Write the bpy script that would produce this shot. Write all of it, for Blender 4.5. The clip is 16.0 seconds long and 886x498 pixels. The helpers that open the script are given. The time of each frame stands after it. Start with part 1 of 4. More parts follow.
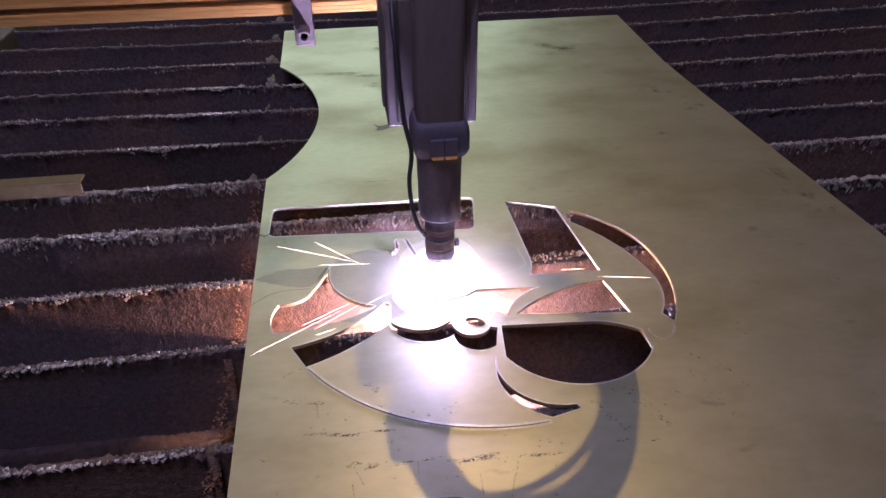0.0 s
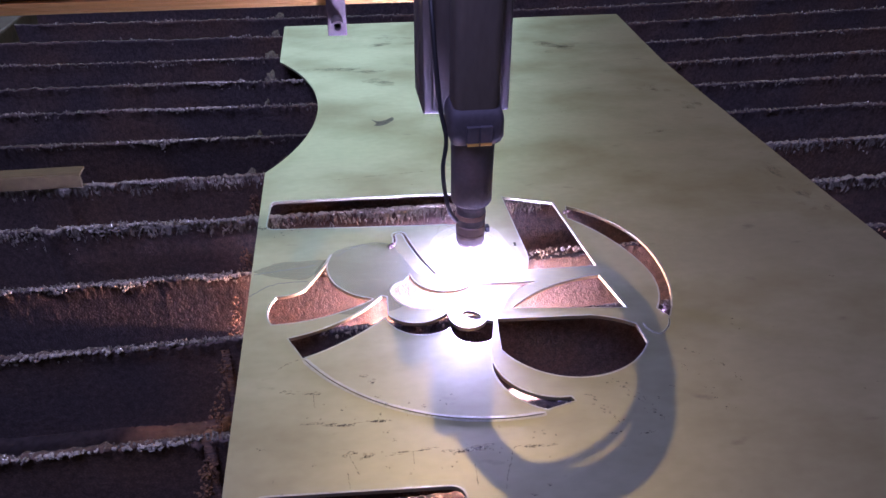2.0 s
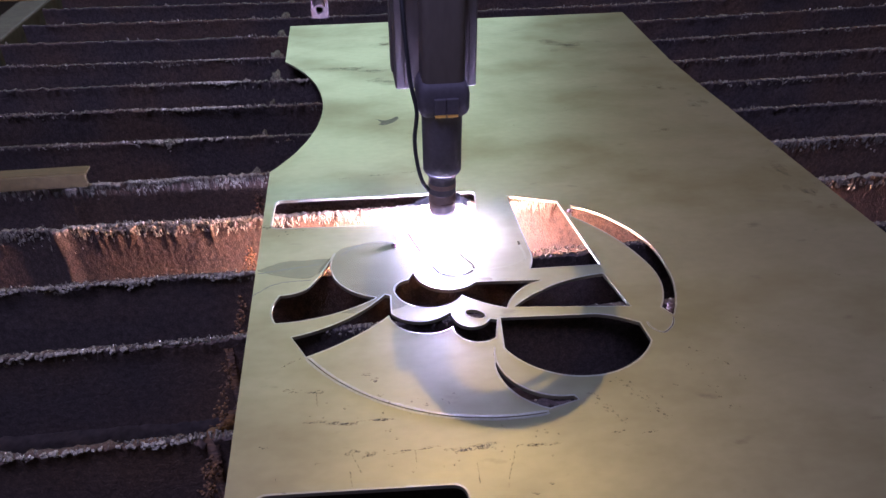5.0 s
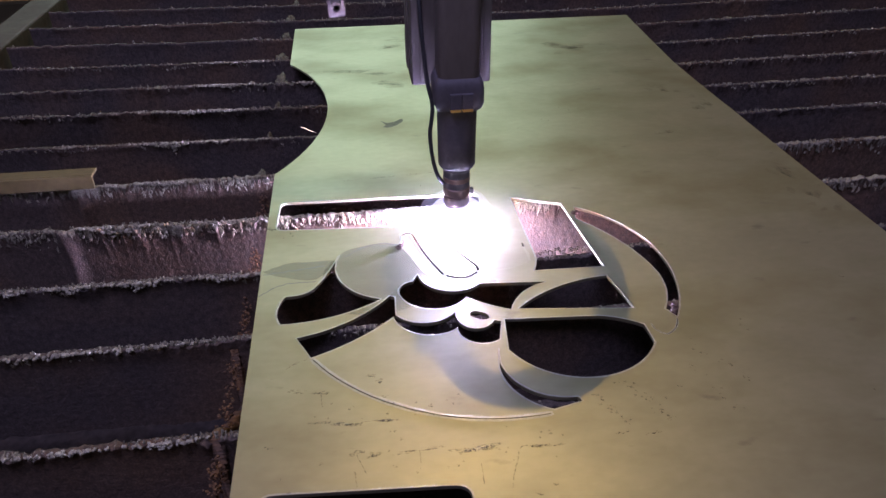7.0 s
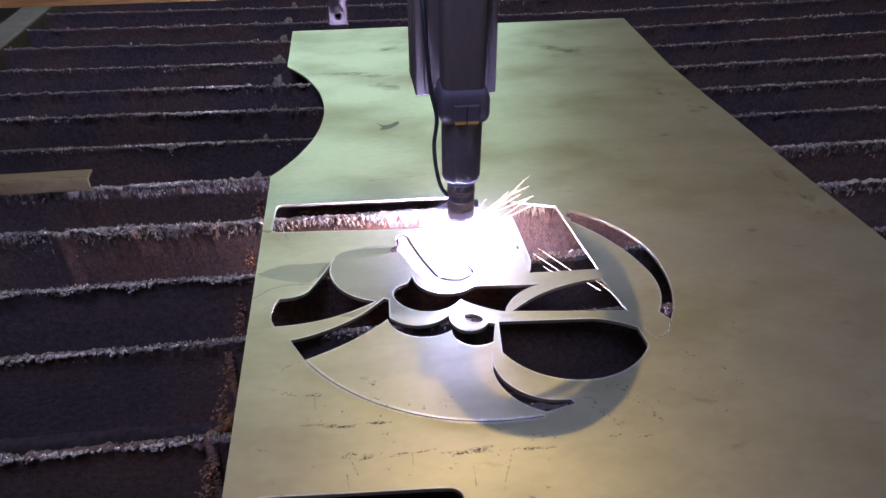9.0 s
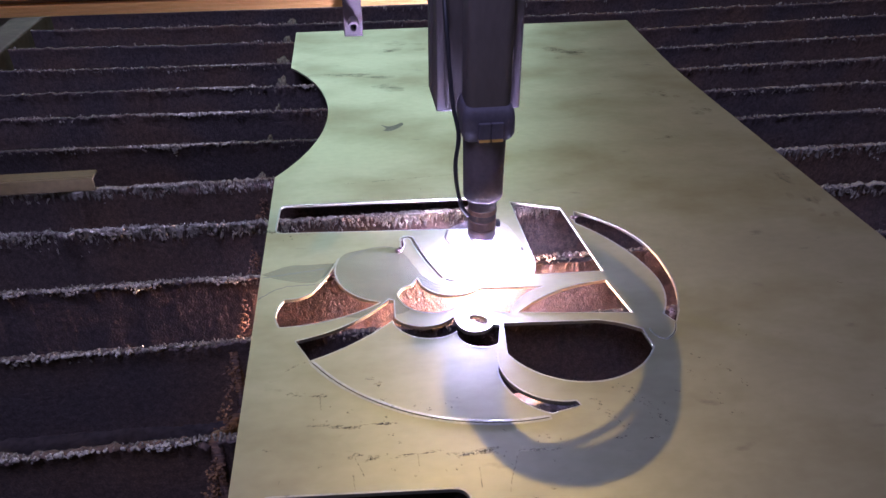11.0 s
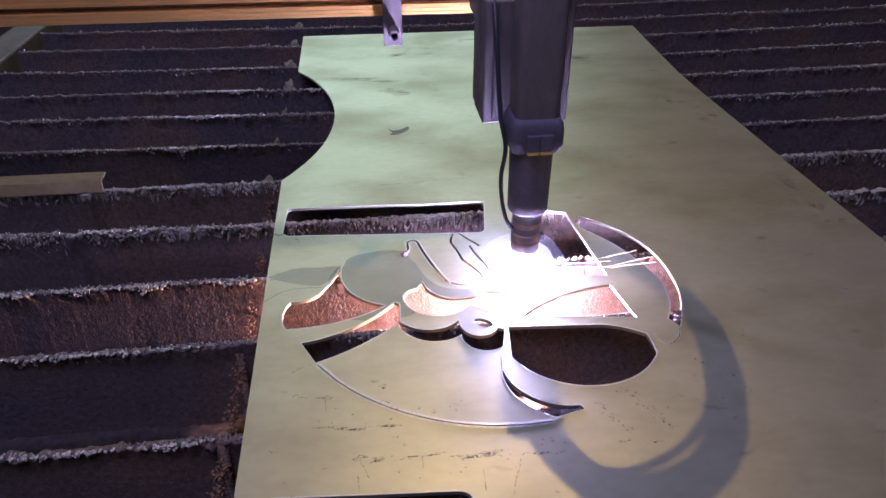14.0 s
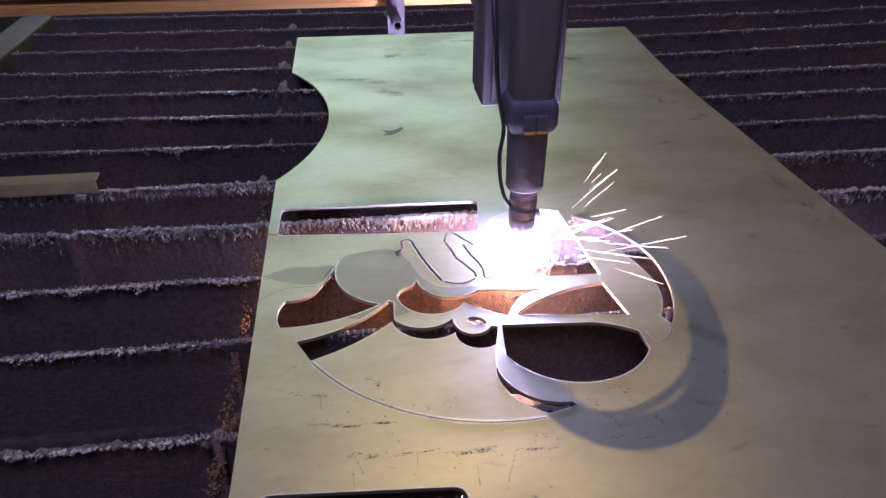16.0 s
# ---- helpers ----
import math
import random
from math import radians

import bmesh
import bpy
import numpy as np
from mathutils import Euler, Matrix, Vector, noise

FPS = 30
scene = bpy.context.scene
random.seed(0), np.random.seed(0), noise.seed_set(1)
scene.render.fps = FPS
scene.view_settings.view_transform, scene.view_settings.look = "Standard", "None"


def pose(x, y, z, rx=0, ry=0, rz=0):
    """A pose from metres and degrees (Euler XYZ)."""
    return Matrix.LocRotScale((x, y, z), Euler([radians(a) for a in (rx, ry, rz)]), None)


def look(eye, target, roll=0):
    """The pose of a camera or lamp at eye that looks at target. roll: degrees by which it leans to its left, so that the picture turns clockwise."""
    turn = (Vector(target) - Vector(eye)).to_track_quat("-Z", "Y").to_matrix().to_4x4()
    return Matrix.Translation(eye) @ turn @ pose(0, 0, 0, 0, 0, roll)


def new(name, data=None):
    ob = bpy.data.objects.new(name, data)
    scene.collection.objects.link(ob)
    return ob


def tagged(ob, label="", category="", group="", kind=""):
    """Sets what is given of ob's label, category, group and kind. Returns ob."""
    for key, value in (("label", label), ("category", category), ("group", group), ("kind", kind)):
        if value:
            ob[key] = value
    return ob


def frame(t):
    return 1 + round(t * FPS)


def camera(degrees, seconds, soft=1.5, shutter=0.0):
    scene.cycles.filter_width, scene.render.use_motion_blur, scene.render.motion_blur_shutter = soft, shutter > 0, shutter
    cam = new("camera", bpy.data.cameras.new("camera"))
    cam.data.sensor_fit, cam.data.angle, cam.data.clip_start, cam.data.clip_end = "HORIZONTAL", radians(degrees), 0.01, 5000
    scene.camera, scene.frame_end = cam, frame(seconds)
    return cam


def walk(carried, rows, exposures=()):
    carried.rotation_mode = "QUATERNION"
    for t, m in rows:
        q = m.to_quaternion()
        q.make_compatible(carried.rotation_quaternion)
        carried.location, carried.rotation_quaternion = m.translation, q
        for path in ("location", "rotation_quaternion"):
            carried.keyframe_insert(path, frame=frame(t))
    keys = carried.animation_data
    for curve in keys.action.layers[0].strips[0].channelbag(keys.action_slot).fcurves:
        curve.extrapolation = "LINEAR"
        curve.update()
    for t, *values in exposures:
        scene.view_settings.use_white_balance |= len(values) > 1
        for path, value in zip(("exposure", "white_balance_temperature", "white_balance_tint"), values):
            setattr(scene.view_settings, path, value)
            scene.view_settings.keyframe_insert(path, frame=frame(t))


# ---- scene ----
from mathutils.geometry import delaunay_2d_cdt

cam = camera(62.2, 16.0, soft=1.5)
PATH = [
    (0, (0.094, -1.326, 0.384), (0.327, 0.334, -0.708), -0.4),
    (0.5, (0.091, -1.324, 0.385), (0.327, 0.334, -0.708), 0.1),
    (1, (0.088, -1.325, 0.384), (0.331, 0.335, -0.705), 0.5),
    (1.5, (0.091, -1.328, 0.384), (0.33, 0.331, -0.708), 0.3),
    (2, (0.094, -1.332, 0.382), (0.332, 0.326, -0.711), 0.2),
    (2.5, (0.096, -1.333, 0.384), (0.327, 0.327, -0.707), 0.0),
    (3, (0.101, -1.328, 0.382), (0.333, 0.332, -0.71), -0.1),
    (3.5, (0.1, -1.334, 0.383), (0.336, 0.325, -0.709), -0.0),
    (4, (0.099, -1.332, 0.381), (0.329, 0.326, -0.715), -0.1),
    (6.5, (0.097, -1.334, 0.382), (0.305, 0.33, -0.708), -0.3),
    (7, (0.097, -1.335, 0.382), (0.304, 0.33, -0.706), -0.4),
    (7.5, (0.099, -1.338, 0.382), (0.308, 0.33, -0.702), -0.6),
    (8, (0.102, -1.338, 0.383), (0.314, 0.329, -0.702), -0.6),
    (8.5, (0.103, -1.337, 0.383), (0.318, 0.327, -0.705), -0.5),
    (9, (0.101, -1.336, 0.383), (0.311, 0.332, -0.701), -0.2),
    (11.5, (0.097, -1.336, 0.383), (0.304, 0.334, -0.697), -0.0),
    (12, (0.098, -1.335, 0.383), (0.299, 0.333, -0.7), 0.1),
    (12.5, (0.096, -1.335, 0.382), (0.293, 0.334, -0.702), -0.0),
    (13, (0.097, -1.335, 0.383), (0.293, 0.336, -0.698), -0.1),
    (13.5, (0.097, -1.339, 0.382), (0.293, 0.336, -0.693), -0.1),
    (14, (0.096, -1.339, 0.385), (0.293, 0.338, -0.687), 0.1),
    (14.5, (0.095, -1.34, 0.386), (0.288, 0.339, -0.684), 0.1),
    (15, (0.096, -1.339, 0.384), (0.286, 0.34, -0.686), 0.1),
    (15.5, (0.095, -1.341, 0.385), (0.293, 0.336, -0.685), 0.1),
    (16, (0.096, -1.344, 0.385), (0.308, 0.334, -0.683), 0.2),
]
walk(cam, [(t, look(eye, target, roll)) for t, eye, target, roll in PATH], exposures=[(0.0, 0.38, 5330, 56), (1.0, 0.30, 5000, 57), (2.0, 0.42, 4850, 57), (3.0, 0.50, 5000, 57), (4.2, 0.50, 5050, 55), (6.3, 0.44, 5100, 44), (7.5, 0.48, 5380, 46), (8.6, 0.50, 5050, 42), (9.2, 0.68, 4980, 46), (11.3, 0.50, 4980, 49), (12.5, 0.54, 4820, 50), (13.5, 0.60, 5080, 55), (14.5, 0.58, 4860, 54), (16.0, 0.54, 4920, 53)])

# ---- world and lights ----
world = bpy.data.worlds.new("workshop_air")
scene.world = world
world.use_nodes = True
world.node_tree.nodes["Background"].inputs["Color"].default_value = (0.55, 0.60, 0.55, 1)
world.node_tree.nodes["Background"].inputs["Strength"].default_value = 0.035


def lamp(name, kind, m, power, color, size, size_y=None):
    data = bpy.data.lights.new(name, kind)
    data.energy, data.color = power, color
    if kind == "AREA":
        data.shape = "RECTANGLE" if size_y else "DISK"
        data.size = size
        if size_y:
            data.size_y = size_y
    else:
        data.shadow_soft_size = size
    ob = new(name, data)
    ob.matrix_world = m
    return ob


# the workshop lamp behind and above the torch, which throws the hose's shadow towards the viewer
lamp("workshop_lamp", "AREA", look((0.43, 0.33, 2.0), (0.2, -0.8, 0)), 6.8, (1.0, 0.73, 0.14), 0.024)
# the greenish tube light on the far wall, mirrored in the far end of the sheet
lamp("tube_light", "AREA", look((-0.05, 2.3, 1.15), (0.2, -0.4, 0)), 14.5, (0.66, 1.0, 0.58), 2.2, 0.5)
# an added dim fill lamp with no known source, above and behind the viewer
lamp("fill_light", "AREA", look((-0.4, -1.7, 2.6), (0.1, -0.5, 0)), 33.0, (0.84, 0.82, 1.0), 1.6)


# ---- materials ----
def material(name, base, rough=0.6, metal=0.0, grain=60.0, amount=0.25, bump=0.15, stain=None, stain_scale=6.0, stain_amount=0.5,
             stretch=(1, 1, 1)):
    mat = bpy.data.materials.new(name)
    mat.use_nodes = True
    nt = mat.node_tree
    b = nt.nodes["Principled BSDF"]
    b.inputs["Metallic"].default_value = metal
    geo = nt.nodes.new("ShaderNodeTexCoord")
    mp = nt.nodes.new("ShaderNodeMapping")
    mp.inputs["Scale"].default_value = stretch
    nt.links.new(geo.outputs["Object"], mp.inputs["Vector"])
    fine = nt.nodes.new("ShaderNodeTexNoise")
    fine.inputs["Scale"].default_value, fine.inputs["Detail"].default_value = grain, 5
    nt.links.new(mp.outputs["Vector"], fine.inputs["Vector"])
    broad = nt.nodes.new("ShaderNodeTexNoise")
    broad.inputs["Scale"].default_value, broad.inputs["Detail"].default_value = stain_scale, 4
    nt.links.new(mp.outputs["Vector"], broad.inputs["Vector"])
    ramp = nt.nodes.new("ShaderNodeValToRGB")
    ramp.color_ramp.elements[0].position, ramp.color_ramp.elements[1].position = 0.42, 0.68
    nt.links.new(broad.outputs["Fac"], ramp.inputs["Fac"])
    mix = nt.nodes.new("ShaderNodeMix")
    mix.data_type = "RGBA"
    mix.inputs["A"].default_value = (*base, 1)
    mix.inputs["B"].default_value = (*(stain or [c * 0.6 for c in base]), 1)
    scale = nt.nodes.new("ShaderNodeMath")
    scale.operation = "MULTIPLY"
    scale.inputs[1].default_value = stain_amount
    nt.links.new(ramp.outputs["Color"], scale.inputs[0])
    nt.links.new(scale.outputs[0], mix.inputs["Factor"])
    hsv = nt.nodes.new("ShaderNodeHueSaturation")
    val = nt.nodes.new("ShaderNodeMapRange")
    val.inputs["From Min"].default_value, val.inputs["From Max"].default_value = 0.25, 0.75
    val.inputs["To Min"].default_value, val.inputs["To Max"].default_value = 1 - amount, 1 + amount
    nt.links.new(fine.outputs["Fac"], val.inputs["Value"])
    nt.links.new(val.outputs["Result"], hsv.inputs["Value"])
    nt.links.new(mix.outputs["Result"], hsv.inputs["Color"])
    nt.links.new(hsv.outputs["Color"], b.inputs["Base Color"])
    rr = nt.nodes.new("ShaderNodeMapRange")
    rr.inputs["To Min"].default_value, rr.inputs["To Max"].default_value = max(0.03, rough - 0.12), min(1, rough + 0.12)
    nt.links.new(broad.outputs["Fac"], rr.inputs["Value"])
    nt.links.new(rr.outputs["Result"], b.inputs["Roughness"])
    if bump:
        bp = nt.nodes.new("ShaderNodeBump")
        bp.inputs["Strength"].default_value, bp.inputs["Distance"].default_value = bump, 0.002
        nt.links.new(fine.outputs["Fac"], bp.inputs["Height"])
        nt.links.new(bp.outputs["Normal"], b.inputs["Normal"])
    return mat


def glowing(name, color, strength, solid=1.0):
    mat = bpy.data.materials.new(name)
    mat.use_nodes = True
    nt = mat.node_tree
    nt.nodes.remove(nt.nodes["Principled BSDF"])
    e = nt.nodes.new("ShaderNodeEmission")
    e.inputs["Color"].default_value, e.inputs["Strength"].default_value = (*color, 1), strength
    out = nt.nodes["Material Output"]
    if solid < 1:
        tr = nt.nodes.new("ShaderNodeBsdfTransparent")
        mx = nt.nodes.new("ShaderNodeMixShader")
        mx.inputs["Fac"].default_value = solid
        nt.links.new(tr.outputs[0], mx.inputs[1])
        nt.links.new(e.outputs[0], mx.inputs[2])
        nt.links.new(mx.outputs[0], out.inputs["Surface"])
    else:
        nt.links.new(e.outputs[0], out.inputs["Surface"])
    return mat


def sheet_material():
    """Cold-rolled sheet steel: dull grey metal, faintly clouded, with scuffs and oily spots."""
    mat = material("sheet_steel", (0.468, 0.440, 0.284), 0.47, 0.84, 90, 0.05, 0.03, (0.32, 0.292, 0.165), 6.0, 0.95, (1.0, 1.6, 1))
    nt = mat.node_tree
    b = nt.nodes["Principled BSDF"]
    old = b.inputs["Base Color"].links[0].from_socket
    tc = nt.nodes.new("ShaderNodeTexCoord")
    mp = nt.nodes.new("ShaderNodeMapping")
    mp.inputs["Scale"].default_value = (22, 46, 1)
    nt.links.new(tc.outputs["Object"], mp.inputs["Vector"])
    sp = nt.nodes.new("ShaderNodeTexNoise")
    sp.inputs["Scale"].default_value, sp.inputs["Detail"].default_value = 1.0, 6
    nt.links.new(mp.outputs["Vector"], sp.inputs["Vector"])
    rp = nt.nodes.new("ShaderNodeValToRGB")
    rp.color_ramp.elements[0].position, rp.color_ramp.elements[1].position = 0.66, 0.74
    nt.links.new(sp.outputs["Fac"], rp.inputs["Fac"])
    k = nt.nodes.new("ShaderNodeMath")
    k.operation = "MULTIPLY"
    k.inputs[1].default_value = 0.55
    nt.links.new(rp.outputs["Color"], k.inputs[0])
    mx = nt.nodes.new("ShaderNodeMix")
    mx.data_type = "RGBA"
    mx.inputs["B"].default_value = (0.22, 0.20, 0.15, 1)
    nt.links.new(k.outputs[0], mx.inputs["Factor"])
    nt.links.new(old, mx.inputs["A"])
    nt.links.new(mx.outputs["Result"], b.inputs["Base Color"])
    return mat


STEEL = sheet_material()


def slat_material(name, low, least, base):
    """Rusted slat steel, rough with slag, whose upper part is caked with strands of pale dross."""
    mat = material(name, base, 0.80, 0.0, 200, 0.45, 0.5, (0.150, 0.086, 0.040), 6, 0.7, (1, 1, 1))
    nt = mat.node_tree
    b = nt.nodes["Principled BSDF"]
    old = b.inputs["Base Color"].links[0].from_socket
    tc = nt.nodes.new("ShaderNodeTexCoord")
    mp = nt.nodes.new("ShaderNodeMapping")
    mp.inputs["Scale"].default_value = (260, 60, 30)
    nt.links.new(tc.outputs["Object"], mp.inputs["Vector"])
    strand = nt.nodes.new("ShaderNodeTexNoise")
    strand.inputs["Scale"].default_value, strand.inputs["Detail"].default_value = 1.0, 4
    nt.links.new(mp.outputs["Vector"], strand.inputs["Vector"])
    patch = nt.nodes.new("ShaderNodeTexNoise")
    patch.inputs["Scale"].default_value, patch.inputs["Detail"].default_value = 13.0, 3
    nt.links.new(tc.outputs["Object"], patch.inputs["Vector"])
    sep = nt.nodes.new("ShaderNodeSeparateXYZ")
    nt.links.new(tc.outputs["Object"], sep.inputs[0])
    high = nt.nodes.new("ShaderNodeMapRange")
    high.inputs["From Min"].default_value, high.inputs["From Max"].default_value = low, -0.003
    nt.links.new(sep.outputs["Z"], high.inputs["Value"])
    add = nt.nodes.new("ShaderNodeMath")
    add.operation = "MULTIPLY_ADD"
    add.inputs[1].default_value = 1.5
    nt.links.new(strand.outputs["Fac"], add.inputs[0])
    nt.links.new(high.outputs["Result"], add.inputs[2])
    both = nt.nodes.new("ShaderNodeMath")
    both.operation = "MULTIPLY_ADD"
    both.inputs[1].default_value = 1.1
    nt.links.new(patch.outputs["Fac"], both.inputs[0])
    nt.links.new(add.outputs[0], both.inputs[2])
    cake = nt.nodes.new("ShaderNodeMapRange")
    cake.interpolation_type = "SMOOTHSTEP"
    cake.inputs["From Min"].default_value, cake.inputs["From Max"].default_value = least, least + 0.25
    nt.links.new(both.outputs[0], cake.inputs["Value"])
    mx = nt.nodes.new("ShaderNodeMix")
    mx.data_type = "RGBA"
    mx.inputs["B"].default_value = (0.28, 0.25, 0.18, 1)
    nt.links.new(cake.outputs["Result"], mx.inputs["Factor"])
    nt.links.new(old, mx.inputs["A"])
    # frozen droplets of slag over the whole face, with shade painted into the gaps
    drops = nt.nodes.new("ShaderNodeTexVoronoi")
    drops.inputs["Scale"].default_value = 520
    nt.links.new(tc.outputs["Object"], drops.inputs["Vector"])
    shade = nt.nodes.new("ShaderNodeMapRange")
    shade.inputs["From Max"].default_value = 0.75
    shade.inputs["To Min"].default_value, shade.inputs["To Max"].default_value = 1.15, 0.65
    nt.links.new(drops.outputs["Distance"], shade.inputs["Value"])
    tone = nt.nodes.new("ShaderNodeHueSaturation")
    nt.links.new(shade.outputs["Result"], tone.inputs["Value"])
    nt.links.new(mx.outputs["Result"], tone.inputs["Color"])
    nt.links.new(tone.outputs["Color"], b.inputs["Base Color"])
    pimple = nt.nodes.new("ShaderNodeBump")
    pimple.invert = True
    pimple.inputs["Strength"].default_value, pimple.inputs["Distance"].default_value = 0.32, 0.0014
    nt.links.new(drops.outputs["Distance"], pimple.inputs["Height"])
    nt.links.new(b.inputs["Normal"].links[0].from_socket, pimple.inputs["Normal"])
    nt.links.new(pimple.outputs["Normal"], b.inputs["Normal"])
    bp = nt.nodes.new("ShaderNodeBump")
    bp.inputs["Strength"].default_value, bp.inputs["Distance"].default_value = 0.6, 0.003
    nt.links.new(cake.outputs["Result"], bp.inputs["Height"])
    nt.links.new(b.inputs["Normal"].links[0].from_socket, bp.inputs["Normal"])
    nt.links.new(bp.outputs["Normal"], b.inputs["Normal"])
    return mat


RUST = slat_material("slagged_steel", -0.013, 2.20, (0.072, 0.057, 0.048))
CAKED = slat_material("caked_steel", -0.034, 2.0, (0.085, 0.062, 0.046))
CRUST = material("dross_crust", (0.29, 0.265, 0.18), 0.85, 0.0, 400, 0.5, 0.6, (0.085, 0.068, 0.05), 55, 0.85)
PALE = material("whitish_dross", (0.40, 0.37, 0.27), 0.85, 0.0, 400, 0.5, 0.6, (0.14, 0.12, 0.085), 80, 0.7)
STUB = material("burnt_stub", (0.14, 0.125, 0.085), 0.9, 0.0, 400, 0.5, 0.7, (0.06, 0.05, 0.036), 60, 0.7)
BED = material("slag_bed", (0.060, 0.048, 0.040), 0.95, 0.0, 120, 0.5, 0.8, (0.09, 0.066, 0.046), 20, 0.6)
FRAME = material("painted_frame", (0.10, 0.085, 0.055), 0.7, 0.0, 80, 0.3, 0.3, (0.07, 0.05, 0.035), 12, 0.7)
RUSTY = material("brown_rust_strip", (0.15, 0.075, 0.024), 0.8, 0.0, 260, 0.6, 1.0, (0.06, 0.042, 0.03), 34, 0.85, (0.4, 1, 2))
HEAT = material("heat_cleaned_edge", (0.50, 0.475, 0.40), 0.42, 0.75, 300, 0.15, 0.1, (0.40, 0.38, 0.31), 40, 0.5)
MARK = material("dark_smear", (0.15, 0.14, 0.10), 0.6, 0.2, 300, 0.3, 0.2)
STAIN = material("tide_mark", (0.27, 0.27, 0.245), 0.5, 0.6, 300, 0.3, 0.1)
SCUFF = material("dark_scuff", (0.19, 0.165, 0.095), 0.5, 0.8, 400, 0.4, 0.1, (0.25, 0.22, 0.14), 120, 0.7)
wear = SCUFF.node_tree.nodes.new("ShaderNodeTexNoise")
wear.inputs["Scale"].default_value, wear.inputs["Detail"].default_value = 420, 4
thin = SCUFF.node_tree.nodes.new("ShaderNodeMapRange")
thin.inputs["From Min"].default_value, thin.inputs["From Max"].default_value = 0.40, 0.68
thin.inputs["To Max"].default_value = 0.55
wear_at = SCUFF.node_tree.nodes.new("ShaderNodeTexCoord")
SCUFF.node_tree.links.new(wear_at.outputs["Object"], wear.inputs["Vector"])
SCUFF.node_tree.links.new(wear.outputs["Fac"], thin.inputs["Value"])
SCUFF.node_tree.links.new(thin.outputs["Result"], SCUFF.node_tree.nodes["Principled BSDF"].inputs["Alpha"])
DRIED = material("dried_fluid", (0.29, 0.295, 0.25), 0.46, 0.8, 120, 0.10, 0.03, (0.24, 0.25, 0.215), 30, 0.7)
DRIED.node_tree.nodes["Principled BSDF"].inputs["Alpha"].default_value = 0.32
SMUDGE = material("oily_smudge", (0.15, 0.14, 0.09), 0.5, 0.5, 200, 0.2, 0.0)
for film, low, high, most, fine in ((SMUDGE, 0.38, 0.80, 0.30, 26),):
    spread = film.node_tree.nodes.new("ShaderNodeTexNoise")
    spread.inputs["Scale"].default_value, spread.inputs["Detail"].default_value = fine, 4
    fade = film.node_tree.nodes.new("ShaderNodeMapRange")
    fade.inputs["From Min"].default_value, fade.inputs["From Max"].default_value, fade.inputs["To Max"].default_value = low, high, most
    place = film.node_tree.nodes.new("ShaderNodeTexCoord")
    film.node_tree.links.new(place.outputs["Object"], spread.inputs["Vector"])
    film.node_tree.links.new(spread.outputs["Fac"], fade.inputs["Value"])
    film.node_tree.links.new(fade.outputs["Result"], film.node_tree.nodes["Principled BSDF"].inputs["Alpha"])
STRIP = material("mill_scale_strip", (0.120, 0.088, 0.026), 0.75, 0.0, 120, 0.2, 0.15, (0.16, 0.12, 0.045), 14, 0.6, (1, 4, 1))
BLACK = material("black_plastic", (0.062, 0.054, 0.060), 0.72, 0.0, 300, 0.15, 0.12, (0.11, 0.098, 0.10), 18, 0.5)
HOUSING = material("black_anodised", (0.100, 0.082, 0.066), 0.7, 0.0, 240, 0.12, 0.06, (0.125, 0.104, 0.085), 9, 0.6, (1, 1, 0.3))
RUBBER = material("hose_rubber", (0.02, 0.02, 0.021), 0.6, 0.0, 200, 0.2, 0.1)
BRASS = material("heat_tinted_brass", (0.16, 0.115, 0.10), 0.55, 0.6, 160, 0.15, 0.08, (0.30, 0.18, 0.13), 60, 0.5)
COPPER = material("warm_rail_metal", (0.88, 0.55, 0.16), 0.36, 0.9, 30, 0.10, 0.05, (0.60, 0.30, 0.09), 8, 0.5, (0.3, 10, 10))
ALU = material("bare_aluminium", (0.062, 0.045, 0.030), 0.6, 0.1, 200, 0.08, 0.05, (0.13, 0.095, 0.085), 25, 0.5)
WALL = material("workshop_wall", (0.20, 0.18, 0.10), 0.9, 0.0, 8, 0.15, 0.1, (0.16, 0.14, 0.075), 1.2, 0.5)
SPRAY = glowing("molten_spray", (1.0, 0.52, 0.22), 7500)
ARC = glowing("plasma_arc", (0.86, 0.83, 1.0), 8000)
# see-through emitting shells that stand for the camera's glare round the arc
HALO = [glowing("glare_halo", (0.86, 0.85, 1.0), 5.0, solid) for solid in (0.42, 0.20, 0.065, 0.012)]
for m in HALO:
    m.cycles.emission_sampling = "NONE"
EMBER = glowing("glowing_spark", (1.0, 0.76, 0.44), 6.5)


# ---- building blocks ----
def smooth(me, on=True):
    for p in me.polygons:
        p.use_smooth = on


def part(name, bm, mat, parent=None, label="", soft=False):
    me = bpy.data.meshes.new(name)
    bm.normal_update()
    bm.to_mesh(me)
    bm.free()
    me.materials.append(mat)
    smooth(me, soft)
    ob = new(name, me)
    if parent:
        ob.parent = parent
    if label:
        tagged(ob, label)
    return ob


def empty(name, m, label, category, group="", kind=""):
    ob = new(name)
    ob.empty_display_size = 0.02
    ob.matrix_basis = m
    return tagged(ob, label, category, group, kind)


